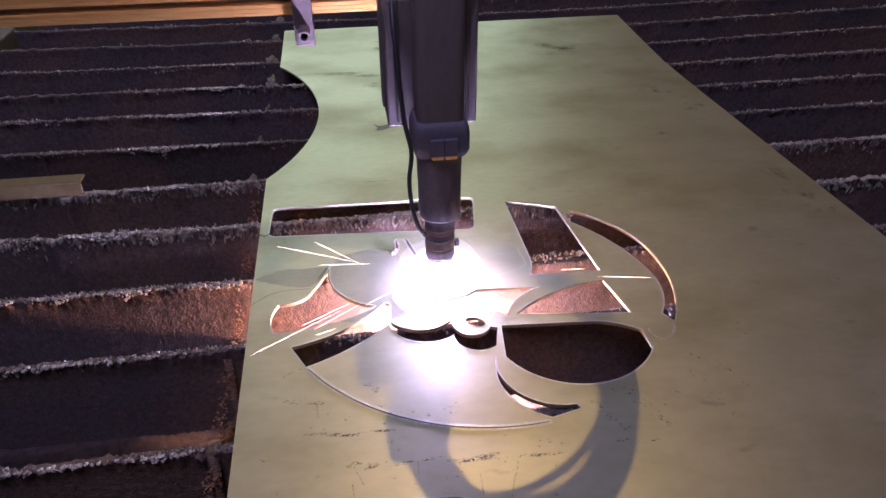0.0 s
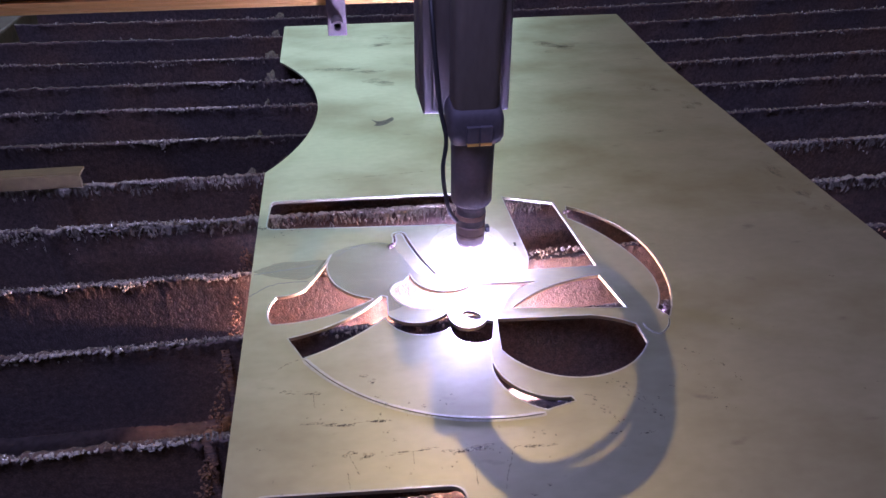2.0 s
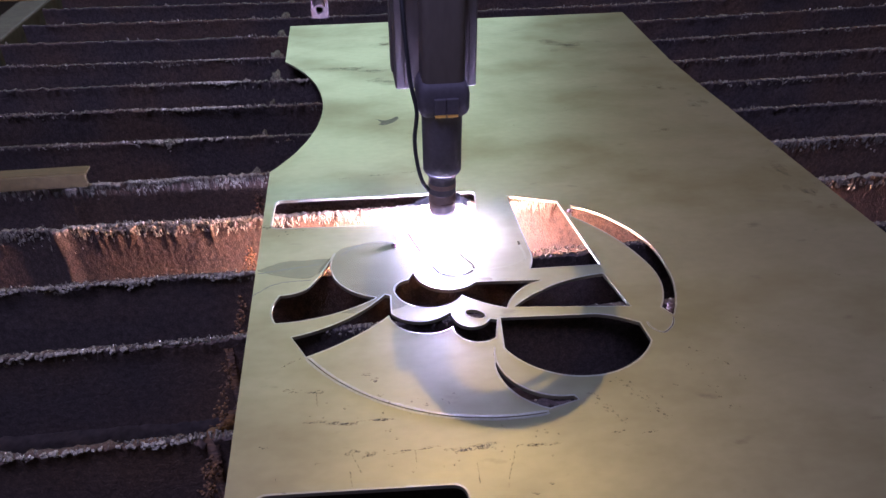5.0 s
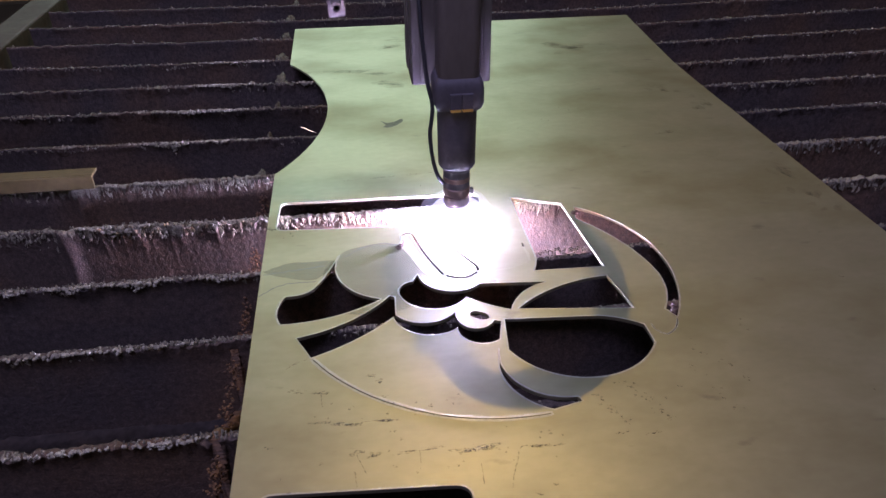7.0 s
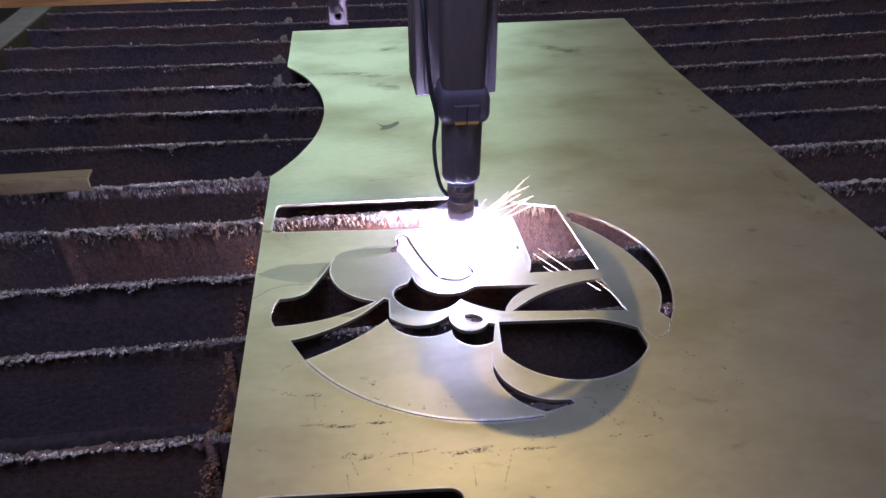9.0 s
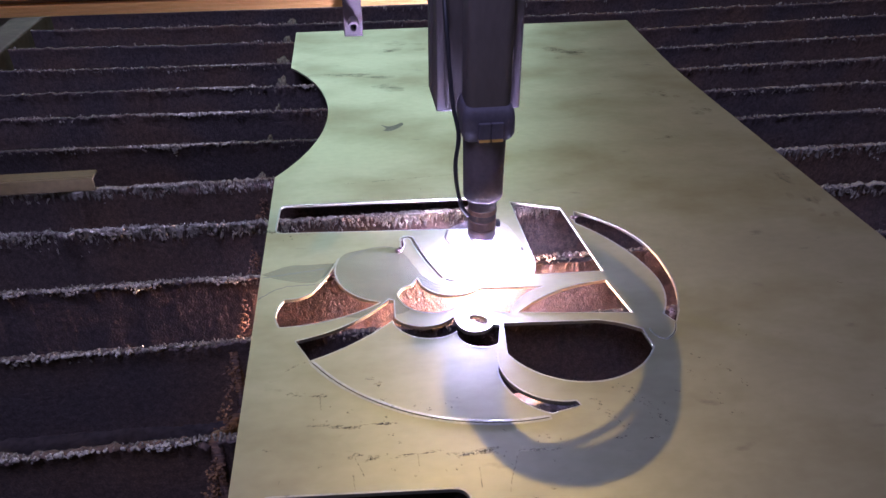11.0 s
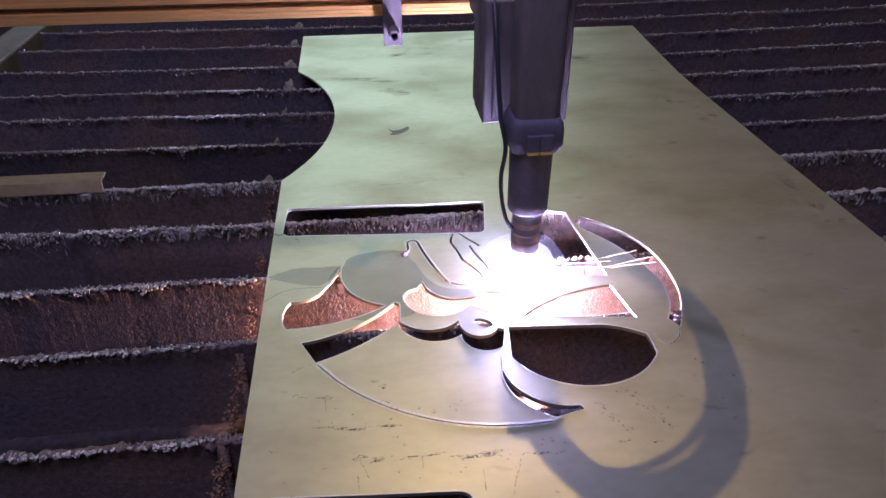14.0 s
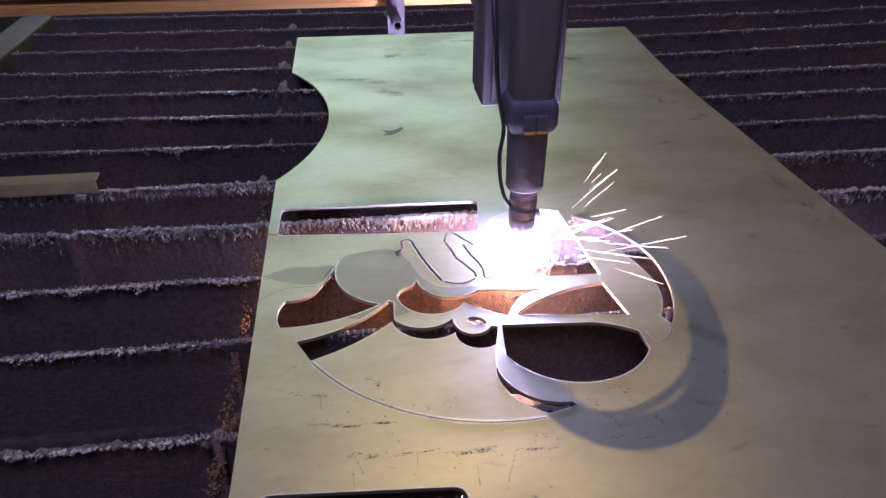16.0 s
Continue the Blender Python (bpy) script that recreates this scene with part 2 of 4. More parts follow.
def box(bm, x0, x1, y0, y1, z0, z1, bevel=0.0, segments=2):
    made = bmesh.ops.create_cube(bm, size=1)["verts"]
    bmesh.ops.scale(bm, vec=(x1 - x0, y1 - y0, z1 - z0), verts=made)
    bmesh.ops.translate(bm, vec=((x0 + x1) / 2, (y0 + y1) / 2, (z0 + z1) / 2), verts=made)
    if bevel:
        edges = list({e for v in made for e in v.link_edges})
        bmesh.ops.bevel(bm, geom=edges, offset=bevel, segments=segments, affect="EDGES", profile=0.5)
    return bm


def lathe(bm, profile, sides=40, centre=(0, 0)):
    """Turns (radius, z) pairs about the upright axis, from bottom to top, with closed ends."""
    rings = []
    for r, z in profile:
        rings.append([bm.verts.new((centre[0] + r * math.cos(2 * math.pi * i / sides), centre[1] + r * math.sin(2 * math.pi * i / sides), z))
                      for i in range(sides)])
    for a, b in zip(rings, rings[1:]):
        for i in range(sides):
            bm.faces.new((a[i], a[(i + 1) % sides], b[(i + 1) % sides], b[i]))
    bm.faces.new(rings[0][::-1])
    bm.faces.new(rings[-1])
    return bm


def spline(points, steps=10):
    """A smooth line through the points."""
    p = [Vector(q) for q in points]
    p = [2 * p[0] - p[1], *p, 2 * p[-1] - p[-2]]
    out = []
    for i in range(1, len(p) - 2):
        for s in range(steps):
            t = s / steps
            out.append(0.5 * (2 * p[i] + (p[i + 1] - p[i - 1]) * t + (2 * p[i - 1] - 5 * p[i] + 4 * p[i + 1] - p[i + 2]) * t * t
                              + (3 * p[i] - p[i - 1] - 3 * p[i + 1] + p[i + 2]) * t ** 3))
    return [*out, p[-2]]


def tube(bm, line, radius, sides=12, ribs=0.0):
    rings = []
    for i, q in enumerate(line):
        d = (line[min(i + 1, len(line) - 1)] - line[max(i - 1, 0)]).normalized()
        side = d.cross(Vector((0.31, 0.2, 0.93))).normalized()
        up = side.cross(d)
        r = radius * (1 + (ribs if i % 2 else 0))
        rings.append([bm.verts.new(q + r * (side * math.cos(2 * math.pi * k / sides) + up * math.sin(2 * math.pi * k / sides)))
                      for k in range(sides)])
    for a, b in zip(rings, rings[1:]):
        for k in range(sides):
            bm.faces.new((a[k], a[(k + 1) % sides], b[(k + 1) % sides], b[k]))
    bm.faces.new(rings[0][::-1])
    bm.faces.new(rings[-1])
    return bm


# ---- the torch's way over the sheet ----
TORCH = [
    (0.0, 0.1660, -0.7940),
    (0.5, 0.1760, -0.7990),
    (1.0, 0.1860, -0.7990),
    (1.5, 0.1950, -0.7930),
    (2.0, 0.1970, -0.7850),
    (2.5, 0.1920, -0.7740),
    (3.0, 0.1870, -0.7640),
    (3.5, 0.1830, -0.7570),
    (4.0, 0.1810, -0.7450),
    (4.6, 0.1780, -0.7340),
    (5.2, 0.1760, -0.7240),
    (5.8, 0.1780, -0.7140),
    (6.5, 0.1830, -0.7070),
    (7.0, 0.1880, -0.7120),
    (7.5, 0.1940, -0.7220),
    (8.0, 0.2000, -0.7300),
    (8.5, 0.2020, -0.7360),
    (9.0, 0.1940, -0.7330),
    (9.6, 0.1950, -0.7410),
    (10.3, 0.1990, -0.7560),
    (10.9, 0.2030, -0.7670),
    (11.5, 0.2050, -0.7780),
    (12.0, 0.2050, -0.7870),
    (12.5, 0.2060, -0.7940),
    (13.0, 0.2150, -0.7920),
    (13.5, 0.2240, -0.7910),
    (14.0, 0.2350, -0.7880),
    (14.5, 0.2460, -0.7810),
    (15.0, 0.2480, -0.7710),
    (15.5, 0.2470, -0.7610),
    (16.0, 0.2470, -0.7490),
]
KERF = 0.0024


def torch_line(t0, t1, step):
    """The cut line between two times, as (seconds, x, y), by the torch's own glide."""
    ts = [r[0] for r in TORCH]
    out = []
    n = max(1, round((t1 - t0) / step))
    for k in range(n + 1):
        t = t0 + (t1 - t0) * k / n
        i = max(0, min(len(TORCH) - 2, sum(1 for s in ts if s <= t) - 1))
        p = [TORCH[max(0, i - 1)], TORCH[i], TORCH[i + 1], TORCH[min(len(TORCH) - 1, i + 2)]]
        u = (t - p[1][0]) / (p[2][0] - p[1][0])
        xy = []
        for c in (1, 2):
            h = p[2][0] - p[1][0]
            m0 = (p[2][c] - p[0][c]) / max(1e-6, p[2][0] - p[0][0]) * h
            m1 = (p[3][c] - p[1][c]) / max(1e-6, p[3][0] - p[1][0]) * h
            xy.append((2 * u ** 3 - 3 * u * u + 1) * p[1][c] + (u ** 3 - 2 * u * u + u) * m0 + (3 * u * u - 2 * u ** 3) * p[2][c] + (u ** 3 - u * u) * m1)
        out.append((t, *xy))
    return out


def ribbon(points, width):
    """The outline of a narrow cut along a line: down one side and back along the other."""
    left, right = [], []
    for i, q in enumerate(points):
        a, b = Vector(points[max(0, i - 1)]), Vector(points[min(len(points) - 1, i + 1)])
        d = (b - a).normalized()
        n = Vector((-d.y, d.x)) * width / 2
        left.append(Vector(q) + n)
        right.append(Vector(q) - n)
    return left + right[::-1]


def arcs(*corners, close=True):
    """An outline of circular arcs: corners (x, y, sag), sag being how far the edge to the next corner bows to its left, in metres."""
    out = []
    for (x0, y0, sag), (x1, y1, _) in zip(corners, corners[1:] + (corners[:1] if close else ())):
        a, b = Vector((x0, y0)), Vector((x1, y1))
        c = (b - a).length
        out.append(a)
        if abs(sag) < 1e-5:
            continue
        n = Vector((-(b - a).y, (b - a).x)).normalized()
        r = (c * c / 4 + sag * sag) / (2 * abs(sag))
        half = math.asin(min(1, c / 2 / r))
        if abs(sag) > r:
            half = math.pi - half
        s = 1 if sag > 0 else -1
        mid = (a + b) / 2 + n * (sag - s * r)
        k = max(4, int(half * 2 * r / 0.003))
        for i in range(1, k):
            w = -half + 2 * half * i / k
            out.append(mid + r * (n * s * math.cos(w) + (b - a).normalized() * math.sin(w)))
    if not close:
        out.append(Vector(corners[-1][:2]))
    return out


def fillet(points, radius, steps=5):
    out = []
    for i, q in enumerate(points):
        q = Vector(q)
        a, b = (Vector(points[i - 1]) - q).normalized(), (Vector(points[(i + 1) % len(points)]) - q).normalized()
        for s in range(steps + 1):
            t = s / steps
            out.append((1 - t) ** 2 * (q + a * radius) + 2 * t * (1 - t) * q + t * t * (q + b * radius))
    return out


THICK = 0.003


def inside(pts, loop):
    """Which of the points lie within the closed outline."""
    p, q = np.array([v[:2] for v in loop]), np.array([v[:2] for v in loop[1:] + loop[:1]])
    x, y = pts[:, :1], pts[:, 1:]
    over = (p[:, 1] > y) != (q[:, 1] > y)
    run = (q[:, 1] - p[:, 1])
    at = p[:, 0] + (y - p[:, 1]) * (q[:, 0] - p[:, 0]) / np.where(run == 0, 1e-12, run)
    return (over & (x < at)).sum(1) % 2 == 1


def cut_out(loops):
    """A sheet with its outline and openings, as thick as the steel, with its top at height zero."""
    verts, edges = [], []
    for loop in loops:
        n = len(verts)
        verts += [Vector(v[:2]) for v in loop]
        edges += [(n + k, n + (k + 1) % len(loop)) for k in range(len(loop))]
    co, _, tris, *_ = delaunay_2d_cdt(verts, edges, [], 0, 1e-6)
    mid = np.array([sum((co[k] for k in f), Vector((0, 0))) / len(f) for f in tris])
    keep = inside(mid, loops[0])
    for loop in loops[1:]:
        keep &= ~inside(mid, loop)
    bm = bmesh.new()
    vs = [bm.verts.new((*v, 0)) for v in co]
    top = []
    for f, k in zip(tris, keep):
        if k:
            face = bm.faces.new([vs[n] for n in f])
            top.append(face)
    bm.normal_update()
    for face in top:
        if face.normal.z < 0:
            face.normal_flip()
    low = {}
    rim = [e for e in bm.edges if len(e.link_faces) == 1]
    ends = [(lp.vert, lp.link_loop_next.vert) for e in rim for lp in e.link_loops]
    bottoms = [[v for v in face.verts] for face in top]
    for v in {v for face in top for v in face.verts}:
        low[v] = bm.verts.new((v.co.x, v.co.y, -THICK))
    for f in bottoms:
        bm.faces.new([low[v] for v in reversed(f)])
    for a, c in ends:
        bm.faces.new((c, a, low[a], low[c]))
    bmesh.ops.delete(bm, geom=[v for v in bm.verts if not v.link_faces], context="VERTS")
    return bm


def top_patch(outline, holes, z):
    """A film on the sheet's top within an outline, left out where the sheet is cut open."""
    verts, edges = [], []
    for loop in [outline] + holes[1:]:
        n = len(verts)
        verts += [Vector(v[:2]) for v in loop]
        edges += [(n + k, n + (k + 1) % len(loop)) for k in range(len(loop))]
    co, _, tris, *_ = delaunay_2d_cdt(verts, edges, [], 0, 1e-6)
    mid = np.array([sum((co[k] for k in f), Vector((0, 0))) / len(f) for f in tris])
    keep = inside(mid, outline) & inside(mid, holes[0])
    for loop in holes[1:]:
        keep &= ~inside(mid, loop)
    bm = bmesh.new()
    vs = [bm.verts.new((*v, z)) for v in co]
    for f, k in zip(tris, keep):
        if k:
            face = bm.faces.new([vs[n] for n in f])
            face.normal_update()
            if face.normal.z < 0:
                face.normal_flip()
    bmesh.ops.delete(bm, geom=[v for v in bm.verts if not v.link_faces], context="VERTS")
    return bm


def steel_sheet():
    sheet = empty("steel_sheet", pose(0, 0, 0), "dull grey steel sheet with half-cut curved design on the slats", "metal sheet")
    loops = [arcs((0, 0, 0), (0, -0.191, 0.0588), (0, -0.570, 0), (0, -1.22, 0), (0.613, -1.22, 0), (0.607, -0.80, 0.001), (0.599, -0.46, 0.001), (0.596, -0.26, 0), (0.603, -0.14, 0), (0.612, 0.002, 0))]
    loops.append(fillet([(0.011, -0.638), (0.009, -0.694), (0.212, -0.710), (0.222, -0.645)], 0.008))
    # finished openings of the design
    loops.append(arcs((0.072, -0.746, -0.019), (0.106, -0.822, 0.007), (0.022, -0.846, 0.005), (0.024, -0.808, -0.003), (0.048, -0.800, -0.002)))
    loops.append(arcs((0.036, -0.866, -0.008), (0.114, -0.819, 0), (0.118, -0.821, 0), (0.117, -0.846, -0.0125), (0.167, -0.850, -0.002),
                      (0.172, -0.868, -0.007), (0.198, -0.864, 0), (0.2035, -0.866, 0), (0.198, -0.888, 0.012), (0.167, -0.869, 0.016),
                      (0.1155, -0.848, 0.004), (0.048, -0.891, 0)))
    loops.append(arcs((0.1415, -0.789, -0.019), (0.195, -0.811, 0), (0.253, -0.816, -0.0065), (0.215, -0.851, 0.002), (0.180, -0.828, 0.020),
                      (0.123, -0.816, 0.0045), (0.136, -0.800, 0)))
    loops.append([Vector((0.187 + 0.0078 * math.cos(a) * 0.94 + 0.0052 * math.sin(a) * 0.34, -0.856 - 0.0078 * math.cos(a) * 0.5 + 0.0052 * math.sin(a) * 0.9))
                  for a in [2 * math.pi * i / 20 for i in range(20)]])
    loops.append(arcs((0.254, -0.660, 0), (0.304, -0.679, 0), (0.313, -0.799, 0), (0.248, -0.797, -0.002), (0.255, -0.768, 0)))
    loops.append(arcs((0.311, -0.814, 0), (0.319, -0.863, 0), (0.222, -0.851, 0.0085)))
    loops.append(arcs((0.207, -0.864, 0), (0.286, -0.870, 0.002), (0.319, -0.886, 0), (0.320, -0.908, 0.036), (0.203, -0.902, 0)))
    loops.append(arcs((0.195, -0.898, -0.0205), (0.242, -0.960, 0), (0.244, -0.964, 0), (0.222, -0.9695, 0.0085), (0.192, -0.922, 0)))
    loops.append(arcs((0.316, -0.689, 0.0163), (0.372, -0.800, 0.0055), (0.3505, -0.879, 0), (0.345, -0.868, -0.0055), (0.358, -0.810, -0.0077), (0.311, -0.712, 0)))
    loops.append(fillet([(0.018, -1.019), (0.016, -1.10), (0.150, -1.10), (0.152, -1.0275)], 0.010))
    # narrow cuts made before the clip begins
    loops.append(ribbon(arcs((0.0498, -0.894, -0.0265), (0.2185, -0.9735, 0), close=False), 0.0006))
    loops.append(ribbon(arcs((0.3492, -0.8815, 0.003), (0.334, -0.9005, 0.003), (0.3255, -0.886, 0), close=False), 0.0006))
    loops.append(ribbon(arcs((0.129, -0.742, -0.002), (0.1325, -0.722, 0.0045), (0.143, -0.722, -0.002), (0.1645, -0.7925, 0), close=False), KERF))
    for t0, t1 in CUTS:
        loops.append(ribbon([(x, y) for _, x, y in torch_line(t0, t1, 0.1)], KERF))
    body_bm = cut_out(loops)
    me = bpy.data.meshes.new("plate")
    body_bm.to_mesh(me)
    body_bm.free()
    me.materials.append(STEEL)
    smooth(me, False)
    body = new("plate", me)
    body.parent = sheet
    # pale heat-cleaned lip round every opening, a hair proud of the sheet
    for index, loop in enumerate(loops[1:LIPS]):
        bm = bmesh.new()
        area = sum(a[0] * c[1] - c[0] * a[1] for a, c in zip(loop, loop[1:] + loop[:1]))
        side = -1 if area > 0 else 1
        n = len(loop)
        inner, mid, outer = [], [], []
        for k in range(n):
            d1, d2 = (Vector(loop[k]) - Vector(loop[k - 1])), (Vector(loop[(k + 1) % n]) - Vector(loop[k]))
            d = (d1.normalized() + d2.normalized())
            d = d.normalized() if d.length > 1e-3 else d2.normalized()
            out = Vector((-d.y, d.x)) * side
            w = (1.5 if index == 11 else 0.45 if index == 12 else 1.0) * LIP * (1 + 0.3 * noise.noise((loop[k][0] * 160, loop[k][1] * 160, 0)))
            inner.append(bm.verts.new((*(Vector(loop[k]) + out * 0.00005), 0.0001)))
            mid.append(bm.verts.new((*(Vector(loop[k]) + out * w * 0.4), 0.00022)))
            outer.append(bm.verts.new((*(Vector(loop[k]) + out * w), 0.00005)))
        for k in range(n):
            m = (k + 1) % n
            for a, c in ((inner, mid), (mid, outer)):
                bm.faces.new((a[k], a[m], c[m], c[k]) if side < 0 else (a[m], a[k], c[k], c[m]))
        part("cut_lip", bm, HEAT, sheet, "pale heat-cleaned lip of a cut", True)
    # scuffs, handling marks and spatter
    rng = random.Random(11)
    for x, y, long, wide, turn in SCUFFS + SMUDGES + [(x, y, r, 0.0011, -6) for x, y, r in DASHES]:
        bm = bmesh.new()
        for _ in range(9):
            n, k = 14, rng.uniform(0, 90)
            cx, cy, s = rng.gauss(0, 0.5) * long, rng.gauss(0, 0.45) * wide, rng.uniform(0.15, 0.5)
            ring = []
            for q in range(n):
                a = 2 * math.pi * q / n
                r = s * (0.6 + 0.9 * abs(noise.noise((math.cos(a) * 2.3 + k, math.sin(a) * 2.3, k))))
                ring.append(bm.verts.new((cx + math.cos(a) * long * r, cy + math.sin(a) * max(wide, 0.0015) * r, 0.00012 + 0.00002 * _)))
            bm.faces.new(ring)
        ob = tagged(part("scuff", bm, SMUDGE if wide > 0.007 else SCUFF, sheet, "dark oily smudge" if wide > 0.007 else "dark scuff mark"), kind="stuff")
        ob.matrix_basis = pose(x, y, 0, 0, 0, turn)
    for line in ([(0.002, -0.772), (0.030, -0.768), (0.058, -0.764)], [(0.076, -0.752), (0.095, -0.737), (0.112, -0.733), (0.127, -0.737)], [(0.0, -0.805), (0.02, -0.790), (0.05, -0.788)]):
        pts = [(p.x + 0.0008 * noise.noise((p.x * 300, 0, 0)), p.y + 0.0015 * noise.noise((p.x * 220, 4, 0))) for p in spline([(*q, 0) for q in line], 12)]
        bm = bmesh.new()
        edge = ribbon(pts, 0.0011)
        h = len(pts)
        vs = [bm.verts.new((v.x, v.y, 0.00012)) for v in edge]
        for q in range(h - 1):
            bm.faces.new((vs[q], vs[q + 1], vs[2 * h - 2 - q], vs[2 * h - 1 - q]))
        part("stain_edge", bm, STAIN, sheet, "thin dark tide mark of dried fluid")
    for outline in STAINS:
        area = [Vector((p.x + 0.001 * noise.noise((p.x * 250, p.y * 250, 0)), p.y + 0.001 * noise.noise((p.x * 250, p.y * 250, 7))))
                for p in spline([(*q, 0) for q in outline + outline[:1]], 6)[:-1]]
        part("stain", top_patch(area, loops, 0.00008), DRIED, sheet, "bluish-grey dried fluid stain")
    part("smear", top_patch([p.to_2d() for p in spline([(*q, 0) for q in SMEAR + SMEAR[:1]], 6)[:-1]], loops, 0.00016), MARK, sheet, "small dark winged smear")
    for line in SCRATCHES:
        pts = [(p.x + 0.0006 * noise.noise((p.y * 500, p.x * 300, 0)), p.y) for p in spline([(*q, 0) for q in line], 8)]
        part("scratch", top_patch([Vector(p) for p in ribbon(pts, 0.0008)], loops, 0.00014), SCUFF, sheet, "fine dark scratch")
    for k, (x, y, n, run, turn) in enumerate(SPECKS):
        bm = bmesh.new()
        for _ in range(n):
            u, v = rng.uniform(-1, 1) * run, rng.gauss(0, 0.10) * run
            a = radians(turn)
            s = rng.uniform(0.0004, 0.0013)
            q = Vector((x + u * math.cos(a) - v * math.sin(a), y + u * math.sin(a) + v * math.cos(a), 0.0002))
            vs = [bm.verts.new(q + Vector((s * rng.uniform(0.6, 1.3) * math.cos(w), s * rng.uniform(0.6, 1.3) * math.sin(w), 0))) for w in (0, 1, 2.1, 3.1, 4.2, 5.2)]
            bm.faces.new(vs)
        tagged(part("spatter_specks", bm, SCUFF, sheet, "dark spatter specks"), kind="stuff")
    for x, y, s in ((0.352, -0.868, 0.0034), (0.349, -0.873, 0.0026), (0.128, -0.743, 0.003), (0.131, -0.739, 0.002), (0.312, -0.702, 0.003)):
        bm = bmesh.new()
        bmesh.ops.create_icosphere(bm, subdivisions=3, radius=s)
        for v in bm.verts:
            v.co *= 1 + 1.1 * noise.noise(v.co * 420 + Vector((x * 90, 0, 0)))
            v.co.z *= 0.7
        ob = part("slag_blob", bm, BRASS, sheet, "frozen blob of slag")
        ob.location = (x, y, s * 0.3)
    # metal still standing in the line that the torch is about to cut; each bit melts out and falls as it passes
    bits = []
    for t0, t1 in CUTS:
        line = torch_line(t0, t1, 0.25)
        for (ta, xa, ya), (tb, xb, yb) in zip(line, line[1:]):
            bm = bmesh.new()
            d = Vector((xb - xa, yb - ya))
            c = Vector(((xa + xb) / 2, (ya + yb) / 2))
            w = Vector((-d.y, d.x)).normalized() * KERF * 0.49
            vs = []
            for z in (-THICK, -0.00002):
                vs.append([bm.verts.new((*(c * 0 + s * d * 0.5 + k * w), z)) for s, k in ((-1, -1), (1, -1), (1, 1), (-1, 1))])
            bm.faces.new(vs[0][::-1])
            bm.faces.new(vs[1])
            for i in range(4):
                bm.faces.new((vs[0][i], vs[0][(i + 1) % 4], vs[1][(i + 1) % 4], vs[1][i]))
            ob = part("uncut_strip", bm, STEEL, sheet)
            bits.append((ob, c, tb))
    return sheet, bits


LIP, LIPS = 0.0015, 16
STAINS = [[(0.002, -0.7660), (0.0235, -0.7559), (0.0443, -0.7558), (0.0700, -0.7580), (0.0560, -0.7790), (0.0452, -0.7853), (0.0248, -0.7799), (0.0039, -0.7691)],
          [(0.0700, -0.7480), (0.0820, -0.7386), (0.0985, -0.7354), (0.1150, -0.7343), (0.1285, -0.7390), (0.1365, -0.7562), (0.1462, -0.7844), (0.1577, -0.7995), (0.1740, -0.8050), (0.2100, -0.8070),
           (0.1960, -0.8209), (0.1497, -0.8246), (0.1187, -0.8414), (0.0706, -0.8356), (0.0560, -0.7820)]]
SMEAR = [(0.1275, -0.4340), (0.1360, -0.4415), (0.1460, -0.4385), (0.1550, -0.4310), (0.1565, -0.4385), (0.1480, -0.4500), (0.1380, -0.4565), (0.1300, -0.4540), (0.1335, -0.4480)]
SMUDGES = [(0.5735, -0.634, 0.012, 0.030, 20), (0.578, -0.690, 0.014, 0.020, 0), (0.576, -0.722, 0.014, 0.014, 0), (0.565, -0.434, 0.022, 0.030, 0), (0.530, -0.376, 0.020, 0.026, 0), (0.489, -0.519, 0.016, 0.010, 0),
           (0.170, -0.110, 0.040, 0.022, 0), (0.185, -0.090, 0.030, 0.012, 0), (0.1146, -0.2376, 0.06, 0.02, 0), (0.16, -0.30, 0.05, 0.02, 0), (0.32, -0.06, 0.06, 0.02, 0), (0.45, -0.16, 0.05, 0.03, 0)]
SCUFFS = [(0.002, -0.690, 0.010, 0.0068, 0), (0.155, -0.592, 0.050, 0.0006, 4), (0.0741, -0.9643, 0.0199, 0.0035, -5), (0.0962, -0.9641, 0.0195, 0.0025, -4), (0.1642, -0.9977, 0.0201, 0.003, 0), (0.1247, -0.995, 0.0157, 0.0012, 1),
          (0.2097, -1.0026, 0.0105, 0.003, -3), (0.2628, -0.998, 0.0045, 0.001, 5), (0.2829, -1.0007, 0.0045, 0.0012, 8), (0.0383, -0.9275, 0.005, 0.002, -6), (0.057, -0.932, 0.007, 0.003, -1), (0.0367, -0.8968, 0.007, 0.0012, 32),
          (0.0994, -0.9247, 0.0046, 0.003, -8), (0.0874, -0.9938, 0.0072, 0.004, -5)]
DASHES = [(0.0928, -0.9181, 0.0046), (0.1021, -0.9412, 0.0028), (0.1341, -0.9551, 0.002), (0.1067, -0.9761, 0.002), (0.1114, -0.9838, 0.002), (0.1386, -0.994, 0.002), (0.1466, -1.0109, 0.0015), (0.0568, -0.9981, 0.0015),
          (0.1059, -1.0067, 0.0012), (0.3197, -0.9597, 0.0025), (0.3054, -0.9697, 0.0016), (0.1852, -0.9821, 0.0021), (0.1946, -1.0406, 0.0034), (0.2067, -1.0345, 0.0025), (0.021, -0.9795, 0.0026), (0.0311, -1.0071, 0.001),
          (0.0368, -1.0189, 0.002), (0.5188, -0.8443, 0.003)]
